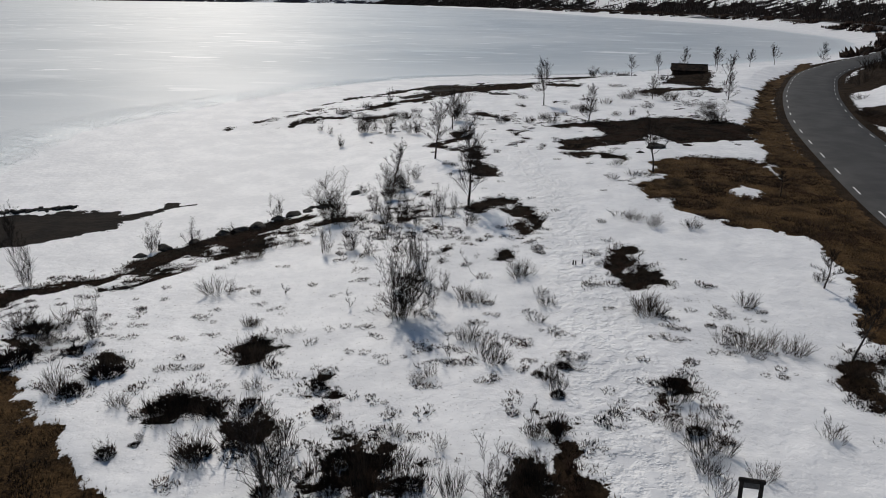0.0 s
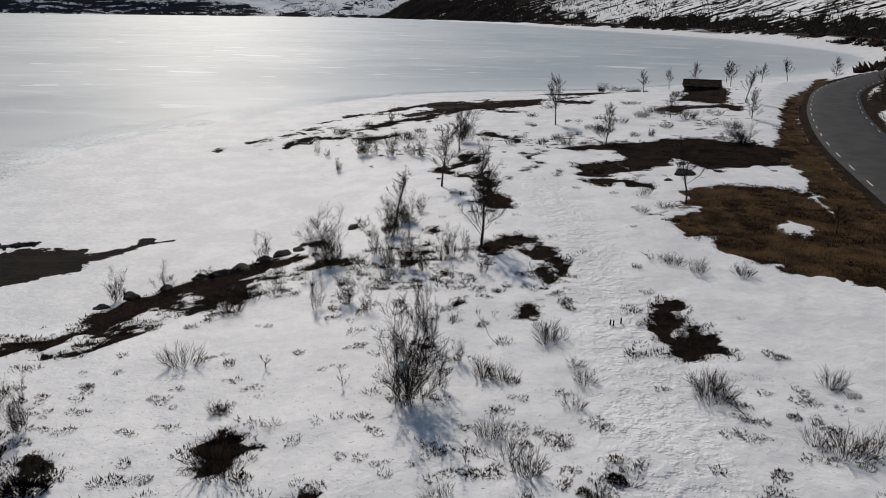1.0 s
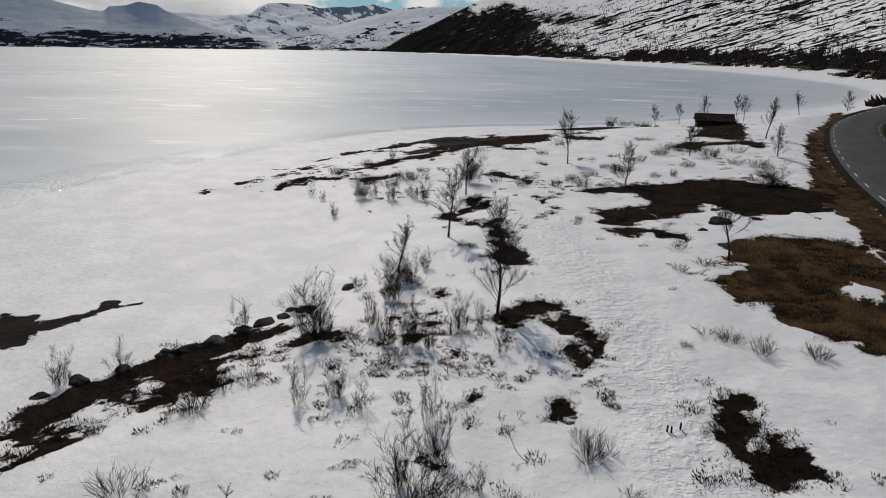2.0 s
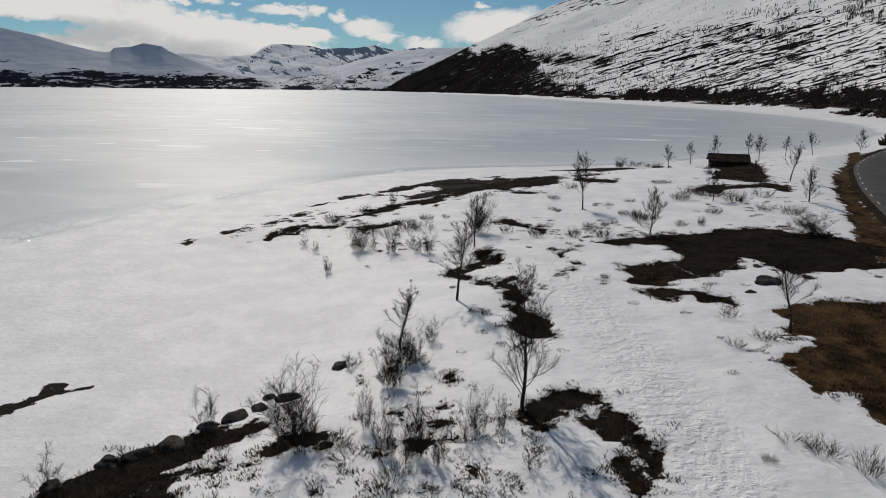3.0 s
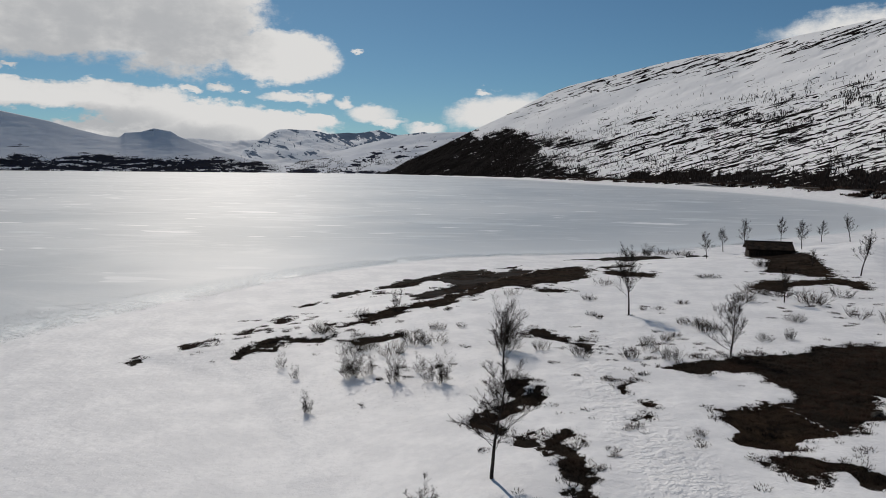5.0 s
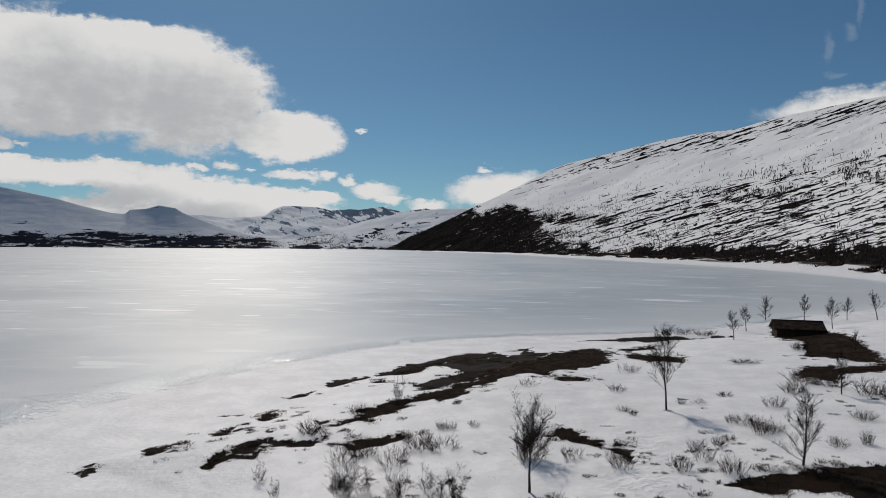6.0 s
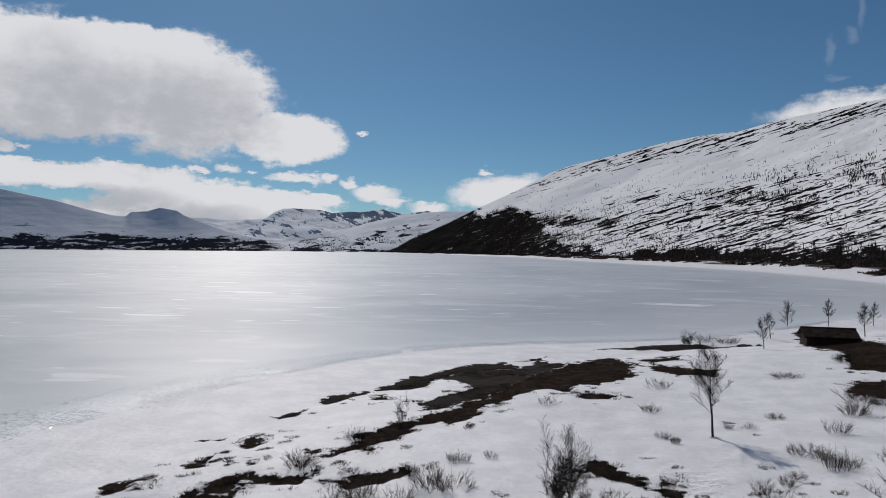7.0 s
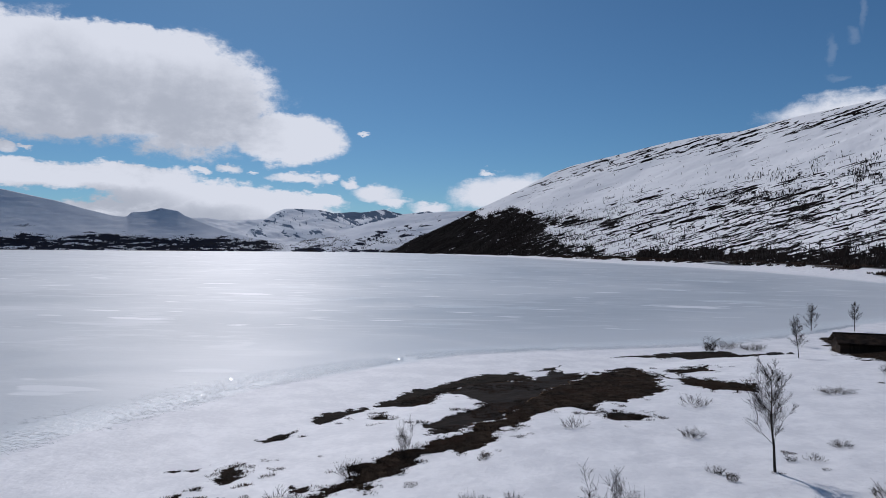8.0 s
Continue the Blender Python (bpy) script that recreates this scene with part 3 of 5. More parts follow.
def melt(x, y):
    """How far inside bare ground (metres), and its sort."""
    amount, sort = np.full(x.shape, -2.0), np.zeros(x.shape)
    wobble_x, wobble_y = x + 1.1 * rough(x, y, 1.5, 5), y + 1.5 * rough(x, y, 1.5, 9)
    islands = 1.2 * rough(x, y, 1.0, 61, 4)
    for kind, pts in PATCHES:
        low, high = pts.min(0) - 2.5, pts.max(0) + 2.5
        near = np.nonzero((x > low[0]) & (x < high[0]) & (y > low[1]) & (y < high[1]))
        if not len(near[0]):
            continue
        d = np.clip(outline_distance(pts, wobble_x[near], wobble_y[near]), -2, 2)
        if kind == 0.2:
            d = np.minimum(d, islands[near] - 0.12)
        if kind == 0.3:
            d = np.minimum(d, islands[near] - 0.54)
        if kind < 0:
            amount[near] = np.minimum(amount[near], -d)
        else:
            better = d > amount[near]
            sort[near] = np.where(better, kind, sort[near])
            amount[near] = np.maximum(amount[near], d)
    return amount, sort


ROAD = [(20.6, -60), (21.2, -20), (22.2, 0), (23.4, 20), (25.6, 37), (29.4, 54), (35.0, 75), (42.0, 95), (48.6, 111), (57.5, 130), (68.5, 148),
        (84, 169), (104, 195), (132, 240), (160, 290), (190, 355), (214, 430), (226, 500), (227, 577), (221, 680), (205, 800)]
ROAD_Z = 0.62
ROAD_HALF = 3.45


def along(points, step):
    """Even points on a smooth curve through the given ones."""
    p = np.array(points, float)
    p = np.vstack([2 * p[0] - p[1], p, 2 * p[-1] - p[-2]])
    out = []
    for a, b, c, d in zip(p[:-3], p[1:-2], p[2:-1], p[3:]):
        for t in np.linspace(0, 1, 24, endpoint=False):
            out.append(0.5 * (2 * b + (c - a) * t + (2 * a - 5 * b + 4 * c - d) * t * t + (3 * b - a - 3 * c + d) * t ** 3))
    out = np.array(out)
    s = np.concatenate([[0], np.cumsum(np.hypot(*np.diff(out, axis=0).T))])
    at = np.arange(0, s[-1], step)
    return np.stack([np.interp(at, s, out[:, 0]), np.interp(at, s, out[:, 1])], 1)


ROAD_LINE = along(ROAD, 1.0)


def line_distance(pts, x, y):
    best = np.full(x.shape, 1e9)
    for (ax, ay), (bx, by) in zip(pts[:-1], pts[1:]):
        dx, dy = bx - ax, by - ay
        t = np.clip(((x - ax) * dx + (y - ay) * dy) / (dx * dx + dy * dy), 0, 1)
        best = np.minimum(best, np.hypot(x - ax - t * dx, y - ay - t * dy))
    return best


def road_height(y):
    return ROAD_Z + np.clip((np.asarray(y, float) - 150) * 0.008, 0, 2.2)


TRAIL = [(4.3, 0), (4.3, 15.4), (4.5, 20.4), (4.6, 26.7), (4.6, 35.9), (3.9, 47.8), (2.7, 59), (1.5, 71), (3.5, 82)]


def surface(x, y, detail=True):
    """Height of the ground with its snow."""
    x, y = np.asarray(x, float), np.asarray(y, float)
    z = height(x, y)
    near = line_distance(ROAD_LINE[::6], x, y)
    blend = np.clip((near - ROAD_HALF - 0.6) / 5.0, 0, 1)
    bed = np.minimum(road_height(y) - 0.10, 9)
    z = np.where(near < ROAD_HALF + 5.6, bed * (1 - blend) + z * blend, z)
    if detail:
        b, _ = melt(x, y)
        land = np.clip((z - LAKE) / 0.5, 0.15, 1) * np.clip(near - 4, 0, 1)
        z = z + land * (0.16 * rough(x, y, 6, 21, 3) + 0.07 * rough(x, y, 1.1, 31, 3)) - 0.13 * np.clip(b / 0.5 + 0.4, 0, 1) * land
    return z


def ground_at(x, y):
    return float(surface(np.array([float(x)]), np.array([float(y)]))[0])


def spread(fine, low, high, growth):
    """Fine steps in the middle, growing outwards to low and high."""
    up, down = [fine[-1]], [fine[0]]
    step = fine[-1] - fine[-2]
    while up[-1] < high:
        step *= growth
        up.append(up[-1] + step)
    step = fine[1] - fine[0]
    while down[-1] > low:
        step *= growth
        down.append(down[-1] - step)
    return np.concatenate([down[:0:-1], fine, up[1:]])


def sheet(name, xs, ys, heights, mat):
    gx, gy = np.meshgrid(xs, ys)
    z = heights(gx, gy)
    verts = np.stack([gx.ravel(), gy.ravel(), z.ravel()], 1)
    nx, ny = len(xs), len(ys)
    i = (np.arange(ny - 1)[:, None] * nx + np.arange(nx - 1)[None, :]).ravel()
    quads = np.stack([i, i + 1, i + nx + 1, i + nx], 1)
    mesh = bpy.data.meshes.new(name)
    mesh.vertices.add(len(verts))
    mesh.vertices.foreach_set("co", verts.ravel())
    mesh.loops.add(quads.size)
    mesh.loops.foreach_set("vertex_index", quads.ravel().astype(np.int32))
    mesh.polygons.add(len(quads))
    mesh.polygons.foreach_set("loop_start", np.arange(0, quads.size, 4, dtype=np.int32))
    mesh.update(calc_edges=True)
    mesh.materials.append(mat)
    mesh.shade_smooth()
    return new(name, mesh), gx, gy


def give(ob, name, values):
    ob.data.attributes.new(name, "FLOAT", "POINT").data.foreach_set("value", np.asarray(values, np.float32).ravel())


ys_fine = [7.0]
while ys_fine[-1] < 165:
    ys_fine.append(ys_fine[-1] + 0.2 + 0.0022 * max(ys_fine[-1] - 15, 0))
ground, gx, gy = sheet("ground", spread(np.arange(-46, 64, 0.26), -2600, 2600, 1.16), spread(np.array(ys_fine), -2600, 2600, 1.12), surface, GROUND)
amount, sort = melt(gx, gy)
verge = line_distance(ROAD_LINE[::3], gx, gy)
shoulder = 1.0 - np.abs(verge - ROAD_HALF - 0.2)
sort = np.where(shoulder > amount, 1, sort)
give(ground, "bare", np.maximum(amount, shoulder))
give(ground, "sort", sort)
give(ground, "trail", np.clip(1.4 - line_distance(along(TRAIL, 2.0), gx, gy) / 1.6, 0, 1) + 0.25)
thicket = np.zeros(gx.shape)
for tx, ty, tr in ((-5, 38, 7), (-9, 22, 8), (-16, 24, 6), (-1, 24, 5), (9, 26, 4), (6, 20, 3), (-10, 71, 7), (10, 78, 8), (24, 90, 10), (12, 48, 6), (-14, 38, 4), (-2, 16, 6)):
    thicket = np.maximum(thicket, np.exp(-((gx - tx) ** 2 + (gy - ty) ** 2) / (tr * tr)))
give(ground, "litter", np.clip(thicket * 1.3, 0, 1))
tagged(ground, "old spring snow with melted patches of dark heath and brown grass", "ground", kind="structure")

lake, lx, ly = sheet("lake", spread(np.arange(-90, 140, 2.0), -4300, 4300, 1.09), spread(np.arange(-20, 300, 2.0), -4300, 4300, 1.09), lambda x, y: np.full(x.shape, LAKE), ICE_LOOK)
give(lake, "off", np.clip(ice_distance(lx, ly), -60, 60))
tagged(lake, "frozen lake, grey glossy ice with drifted snow streaks", "lake", kind="structure")

# ---- fells round the lake ----
MIDDLE = (0.0, 30.0)


def fell(name, azimuths, foot, ridge, crest, mat, rows=70, power=1.15, bumps=6.0, slant=0.25, seed=3, cover=None, steps=0.0, knob=None):
    """A slope from its foot to its skyline, both given as distance by azimuth; crest gives the skyline's height in degrees, slant how the ledges climb."""
    az = radians(1) * azimuths
    r0, r1, el_deg = foot(azimuths), ridge(azimuths), crest(azimuths)
    s = np.concatenate([np.linspace(0, 1, rows), [1.06, 1.2, 1.5]])
    a, t = np.meshgrid(az, s)
    r = r0[None] + (r1 - r0)[None] * t
    top = 12.0 + r1 * np.tan(np.radians(el_deg))
    z = LAKE - 1.5 + (top - LAKE + 1.5)[None] * np.where(t <= 1, t ** power, 1 - (t - 1) * 1.2)
    x, y = MIDDLE[0] + r * np.sin(a), MIDDLE[1] + r * np.cos(a)
    if knob is not None:
        z = z + (r1 * np.radians(knob(azimuths)))[None] * np.where(t <= 1, t ** 2.6, 1 - (t - 1) * 1.2)
    fade = np.clip(t * 5, 0, 1) * np.clip((1.0 - t) * 6 + 0.05, 0.05, 1)
    z = z + bumps * fade * (rough(x, y, 220, seed, 3) + 0.15 * rough(x, y, 50, seed + 7, 2))
    deg = np.degrees(a)
    up = np.degrees(np.arctan2(z - 12.0, r))
    across = up - slant * deg
    z = z + steps * fade * (rough(deg * 0.7, across * 5, 1.0, seed + 20, 3) + 0.6 * rough(deg * 2.5, across * 9, 1.0, seed + 30, 2))
    nx = len(az)
    i = (np.arange(len(s) - 1)[:, None] * nx + np.arange(nx - 1)[None, :]).ravel()
    ob = solid(name, np.stack([x.ravel(), y.ravel(), z.ravel()], 1).tolist(), np.stack([i, i + nx, i + nx + 1, i + 1], 1).tolist(), mat, smooth=True)
    place = np.stack([deg, across, np.zeros(deg.shape)], -1)
    ob.data.attributes.new("slope_place", "FLOAT_VECTOR", "POINT").data.foreach_set("vector", place.astype(np.float32).ravel())
    rise = up - up[0][None]
    sky = up[rows - 1][None] + 0 * up
    give(ob, "cover", cover(deg, up, rise, sky) if cover else np.full(a.shape, 0.2))
    return ob, (x, y, z, deg, up, rise, sky, t)


def by(az, values):
    return lambda a: np.interp(a, az, values)


def ramp(v, low, high):
    u = np.clip((v - low) / (high - low), 0, 1)
    return u * u * (3 - 2 * u)


def right_woods(a, e, rise, sky):
    """How thickly the birch wood stands on the near fell, 0 to 1."""
    ragged = 0.9 * rough(a * 1.2, e * 3, 1.0, 95, 4)
    core = ramp(np.interp(a, (-10, -3, -1.6, 1, 2.2, 3.2, 5), (3.2, 3.2, 3.1, 3.4, 3.2, 2.2, 0.2)) + ragged - e, -0.1, 0.4)
    tongue = 0.75 * np.exp(-((e - 2.35 + 0.02 * (a - 3) - 0.4 * ragged) / 0.42) ** 2) * ramp(a, 1.5, 3) * ramp(a, 10.5, 7)
    low_tongue = 0.6 * np.exp(-((e - 1.0 - 0.4 * ragged) / 0.35) ** 2) * ramp(a, 2, 3.5) * ramp(a, 9, 5)
    strip = ramp(np.interp(a, (0, 3, 9, 13, 18, 23, 27, 34), (0.35, 0.35, 0.45, 0.8, 1.15, 1.7, 2.2, 2.6)) + 0.7 * ragged - rise, 0.0, 0.35) * ramp(a, -1, 3) * np.interp(a, (3, 10, 14), (0.6, 0.75, 1.0))
    return np.clip(np.maximum.reduce([core, tongue, low_tongue, strip]), 0, 1)


def right_cover(a, e, rise, sky):
    under = sky - e
    lumps = rough(a * 0.35, (e - 0.3 * a) * 0.9, 1.0, 33, 3)
    ledgy = 0.27 * ramp(a, 3, 13) * ramp(e - 0.16 * (a - 10), 5.6, 2.6)
    crest_ = 0.27 * np.exp(-((under - 0.65) / 0.6) ** 2) * ramp(a, 1, 4)
    calm = 0.10 * np.exp(-((under - 2.4) / 0.9) ** 2) * ramp(a, 2, 6)
    return np.clip(0.41 + ledgy + crest_ - calm + 0.18 * lumps + 0.9 * right_woods(a, e, rise, sky) * np.interp(a, (-1, 3, 8, 12, 16, 22), (0.85, 0.66, 0.5, 0.5, 0.7, 0.9)), 0, 1.1)


right, RIGHT = fell(
    "fell", np.concatenate([np.linspace(-10, 32, 430), np.linspace(32.6, 185, 110)]),
    by((-10, -4.4, 2.7, 13.4, 20.4, 23.9, 26.7, 29, 33, 45, 70, 110, 185), (2770, 2010, 1345, 860, 650, 562, 500, 430, 330, 215, 160, 150, 170)),
    by((-10, 0, 10, 20, 30, 60, 185), (3300, 2500, 2150, 1950, 1800, 1500, 1300)),
    by((-10, -9, -6.7, -4.55, -1.9, 1.36, 4, 5.7, 9.4, 12.7, 15.4, 18.2, 20, 21.9, 24.2, 26, 27.8, 40, 80, 185), (0.0, 0.07, 1.0, 1.97, 3.33, 4.85, 6.25, 6.84, 7.66, 8.4, 8.85, 9.05, 9.5, 9.87, 10.2, 10.47, 10.65, 11.5, 9, 5)),
    HILL, 120, 1.12, 14.0, 0.30, 3, right_cover, 2.2)
tagged(right, "snowy fellside with dark bare ledges and sparse birch", "mountain", kind="structure")


def left_woods(a, e, rise, sky):
    ragged = rough(a * 0.9, e * 5, 1.0, 93, 4)
    band = ramp(np.interp(a, (-37, -33.6, -31.2, -29.9, -26, -21.9, -19.7, -18), (0.75, 0.65, 1.0, 0.85, 0.75, 0.9, 0.72, 0.36)) + 0.35 * ragged - e, -0.05, 0.2)
    return band * np.clip(0.95 + 0.8 * rough(a * 0.8, e * 9, 1.0, 97, 3), 0.1, 1) * ramp(a, -17, -19)


def left_cover(a, e, rise, sky):
    knob = 0.5 * np.exp(-((a + 27) / 1.6) ** 2 - ((sky - e - 0.15) / 0.28) ** 2)
    streaks = 0.22 * ramp(e, 2.2, 1.0)
    return np.clip(0.10 + knob + streaks + 0.3 * rough(a * 0.4, e * 2, 1.0, 35, 3) + 0.75 * left_woods(a, e, rise, sky), 0, 1.1)


# slope set steep so that it shades darker; haze is in its bluish colour
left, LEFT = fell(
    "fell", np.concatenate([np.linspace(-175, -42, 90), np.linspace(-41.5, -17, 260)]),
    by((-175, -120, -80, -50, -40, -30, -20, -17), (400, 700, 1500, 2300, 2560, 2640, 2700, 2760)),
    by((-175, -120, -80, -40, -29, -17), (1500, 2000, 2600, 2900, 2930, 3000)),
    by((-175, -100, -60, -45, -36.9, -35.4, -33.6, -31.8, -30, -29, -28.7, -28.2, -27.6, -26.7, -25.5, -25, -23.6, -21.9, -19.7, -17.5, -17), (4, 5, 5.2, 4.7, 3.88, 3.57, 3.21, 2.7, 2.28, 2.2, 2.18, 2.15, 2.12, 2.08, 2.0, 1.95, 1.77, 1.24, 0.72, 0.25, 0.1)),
    HAZED_HILL, 80, 1.25, 7.0, 0.02, 40, left_cover, 1.2, by((-29.2, -29, -28.7, -28.2, -27.6, -26.7, -25.5, -25, -23.6, -22), (0.0, 0.07, 0.38, 0.45, 0.54, 0.87, 0.76, 0.47, 0.1, 0.0)))
tagged(left, "distant rounded snow mountain with a dark wooded foot", "mountain", kind="structure")


def low_cover(a, e, rise, sky):
    return np.clip(0.42 + 0.8 * rough(a * 0.8, e * 2.5, 1.0, 36, 4) + 0.5 * ramp(rise, 0.5, 0.05) + np.interp(a, (-18.5, -14), (0.4, 0.0)), 0, 1)


# foothill and ridge share the haze-tinted rock and snow colours
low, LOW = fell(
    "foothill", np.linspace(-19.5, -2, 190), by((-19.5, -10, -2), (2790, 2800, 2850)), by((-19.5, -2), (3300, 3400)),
    by((-19.5, -17.5, -15.8, -14, -12.1, -10.8, -8.9, -6.6, -4.6, -2), (0.0, 0.13, 0.66, 0.91, 1.28, 1.64, 1.78, 2.16, 2.5, 2.8)), HAZED_HILL, 50, 1.0, 18.0, 0.1, 60, low_cover, 4.0)
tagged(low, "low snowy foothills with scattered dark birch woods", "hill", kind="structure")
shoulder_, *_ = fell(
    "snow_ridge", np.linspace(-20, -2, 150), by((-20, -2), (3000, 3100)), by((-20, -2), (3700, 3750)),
    by((-20, -17.5, -15.3, -13, -11.9, -10.8, -8.5, -6.1, -4.6, -2), (0.5, 0.86, 1.0, 1.49, 1.74, 2.1, 2.6, 2.98, 3.11, 3.2)), HAZED_HILL, 40, 0.9, 14.0, 0.25, 66,
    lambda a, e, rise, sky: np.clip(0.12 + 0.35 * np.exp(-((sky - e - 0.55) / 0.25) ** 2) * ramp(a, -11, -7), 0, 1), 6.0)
tagged(shoulder_, "smooth white snow ridge behind the foothills", "hill", kind="structure")
# blue of the dome's bare faces is haze carried by the material colour
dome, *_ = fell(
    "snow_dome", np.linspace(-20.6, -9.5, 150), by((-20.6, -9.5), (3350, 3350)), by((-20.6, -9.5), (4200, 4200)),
    by((-20.6, -19.7, -18.9, -18.2, -17.5, -16.7, -15.1, -14.4, -13.7, -13.1, -11.9, -10.8, -9.5), (1.1, 1.73, 2.31, 2.85, 3.12, 3.16, 3.13, 3.05, 2.86, 2.53, 1.97, 1.53, 0.9)), HAZED_PEAK, 70, 0.8, 30.0, -0.25, 70,
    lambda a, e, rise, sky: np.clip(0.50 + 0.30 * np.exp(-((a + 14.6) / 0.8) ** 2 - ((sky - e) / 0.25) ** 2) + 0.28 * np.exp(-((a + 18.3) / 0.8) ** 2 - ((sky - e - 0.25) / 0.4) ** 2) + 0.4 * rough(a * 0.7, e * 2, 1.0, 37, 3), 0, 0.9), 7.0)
tagged(dome, "far rounded snow dome, bare faces coloured bluish for haze", "mountain", kind="structure")
# haze over the farthest peaks comes from the pale blue rock colour
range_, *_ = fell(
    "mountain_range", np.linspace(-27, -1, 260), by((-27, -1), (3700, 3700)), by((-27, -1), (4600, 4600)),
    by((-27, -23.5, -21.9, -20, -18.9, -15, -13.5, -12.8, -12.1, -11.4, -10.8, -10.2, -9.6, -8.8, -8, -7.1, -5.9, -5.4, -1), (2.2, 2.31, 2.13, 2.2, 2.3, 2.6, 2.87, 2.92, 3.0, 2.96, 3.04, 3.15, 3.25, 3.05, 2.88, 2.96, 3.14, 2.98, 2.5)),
    HAZED_PEAK, 60, 0.9, 34.0, -0.4, 80, lambda a, e, rise, sky: np.clip(0.1 + ramp(a, -14.5, -13) * (0.74 + 0.8 * rough(a, e * 2.2, 1.0, 38, 3)), 0, 1.0), 9.0)
tagged(range_, "far snow mountains, bare faces coloured pale blue for haze", "mountain", kind="structure")


def slivers(name, base, tip, width, mat):
    """Many thin three-sided spikes from base to tip, in one mesh."""
    count = len(base)
    turn = np.random.default_rng(count).uniform(0, 6.283, count)
    verts = np.empty((count, 4, 3), np.float32)
    for q in range(3):
        verts[:, q] = base
        verts[:, q, 0] += width * np.cos(turn + 2.094 * q)
        verts[:, q, 1] += width * np.sin(turn + 2.094 * q)
    verts[:, 3] = tip
    tris = (np.arange(count, dtype=np.int32)[:, None, None] * 4 + np.array([(0, 1, 3), (1, 2, 3), (2, 0, 3)], np.int32)[None]).ravel()
    mesh = bpy.data.meshes.new(name)
    mesh.vertices.add(count * 4)
    mesh.vertices.foreach_set("co", verts.ravel())
    mesh.loops.add(len(tris))
    mesh.loops.foreach_set("vertex_index", tris)
    mesh.polygons.add(count * 3)
    mesh.polygons.foreach_set("loop_start", np.arange(0, len(tris), 3, dtype=np.int32))
    mesh.update(calc_edges=True)
    mesh.materials.append(mat)
    return new(name, mesh)


def wood(name, spots, size, mat, seed, label, pieces=8):
    """Leafless far trees: a thin stem and a loose upright crown of small slivers each, in one mesh."""
    rng = np.random.default_rng(seed)
    count = len(spots)
    h = size * rng.uniform(0.5, 1.25, count)
    wide = h * rng.uniform(0.14, 0.26, count)
    base, tip, width = [], [], []
    for j in range(pieces):
        a, lean = rng.uniform(0, 6.28, count), rng.uniform(0.2, 1.0, count) * wide * (j > 0)
        low_z, high_z = (0.0, 0.95) if j == 0 else (rng.uniform(0.12, 0.5, count), rng.uniform(0.55, 1.0, count))
        out = np.stack([np.cos(a) * lean, np.sin(a) * lean, 0 * a], 1)
        base.append(spots + 0.25 * out + np.stack([0 * h, 0 * h, low_z * h - 0.2], 1))
        tip.append(spots + out + np.stack([0 * h, 0 * h, high_z * h], 1))
        width.append(h * (0.030 if j == 0 else 0.046))
    ob = slivers(name, np.concatenate(base), np.concatenate(tip), np.concatenate(width), mat)
    return tagged(ob, label, "woods", kind="stuff")


def pick(slope, weight, count, seed, limit=(-60, 34)):
    """Places on a slope, by weight."""
    x, y, z, a, e, rise, sky, t = slope
    rng = np.random.default_rng(seed)
    w = weight(a, e, rise, sky) * ((a > limit[0]) & (a < limit[1]) & (t < 0.99) & (z > LAKE + 0.8))
    w = (w * np.hypot(x, y)).ravel()
    nx = x.shape[1]
    j, k = np.divmod(rng.choice(w.size, count, p=w / w.sum()), nx)
    j2, k2 = np.minimum(j + 1, x.shape[0] - 1), np.minimum(k + 1, nx - 1)
    u, v = rng.random(count), rng.random(count)
    return np.stack([m[j, k] * (1 - u) * (1 - v) + m[j2, k] * u * (1 - v) + m[j, k2] * (1 - u) * v + m[j2, k2] * u * v for m in (x, y, z)], 1)


def right_trees(a, e, rise, sky):
    clump = ramp(rough(a * 1.1, (e - 0.3 * a) * 2.6, 1.0, 55, 3), 0.02, 0.3)
    stand = ramp(a, 15, 20) * np.exp(-((e - 0.22 * (a - 16) - 3.2) / 1.5) ** 2)
    return 1.0 * right_woods(a, e, rise, sky) + 0.75 * clump * (ramp(e / np.maximum(sky, 0.5), 0.75, 0.3) * 0.6 + stand) + 0.012 * ramp(e / np.maximum(sky, 0.5), 0.9, 0.5)


wood("birch_wood", pick(RIGHT, right_trees, 42000, 11), 5.2, FOREST, 12, "leafless birch wood scattered over the snowy fellside")
wood("birch_wood", pick(LEFT, left_woods, 9000, 13, (-45, -16)), 5.5, FOREST, 14, "dark birch wood along the far lakeshore", 5)
wood("birch_wood", pick(LOW, lambda a, e, rise, sky: ramp(rise, 1.5, 0.2) * ramp(rough(a * 1.5, e * 4, 1.0, 57, 3), -0.1, 0.25), 3000, 15), 7.0, FOREST, 16, "thin birch wood on the snowy foothills", 5)

# ---- road ----
road_pts = along(ROAD, 2.0)
tang = np.gradient(road_pts, axis=0)
tang /= np.hypot(*tang.T)[:, None]
side = np.stack([tang[:, 1], -tang[:, 0]], 1)
verts, faces = [], []
profile = [(-ROAD_HALF - 0.35, -0.35), (-ROAD_HALF, -0.03), (-1.7, 0.03), (0, 0.06), (1.7, 0.03), (ROAD_HALF, -0.03), (ROAD_HALF + 0.35, -0.35)]
for p, q in zip(road_pts, side):
    for off, dz in profile:
        verts.append((p[0] + q[0] * off, p[1] + q[1] * off, float(road_height(p[1])) + dz))
m = len(profile)
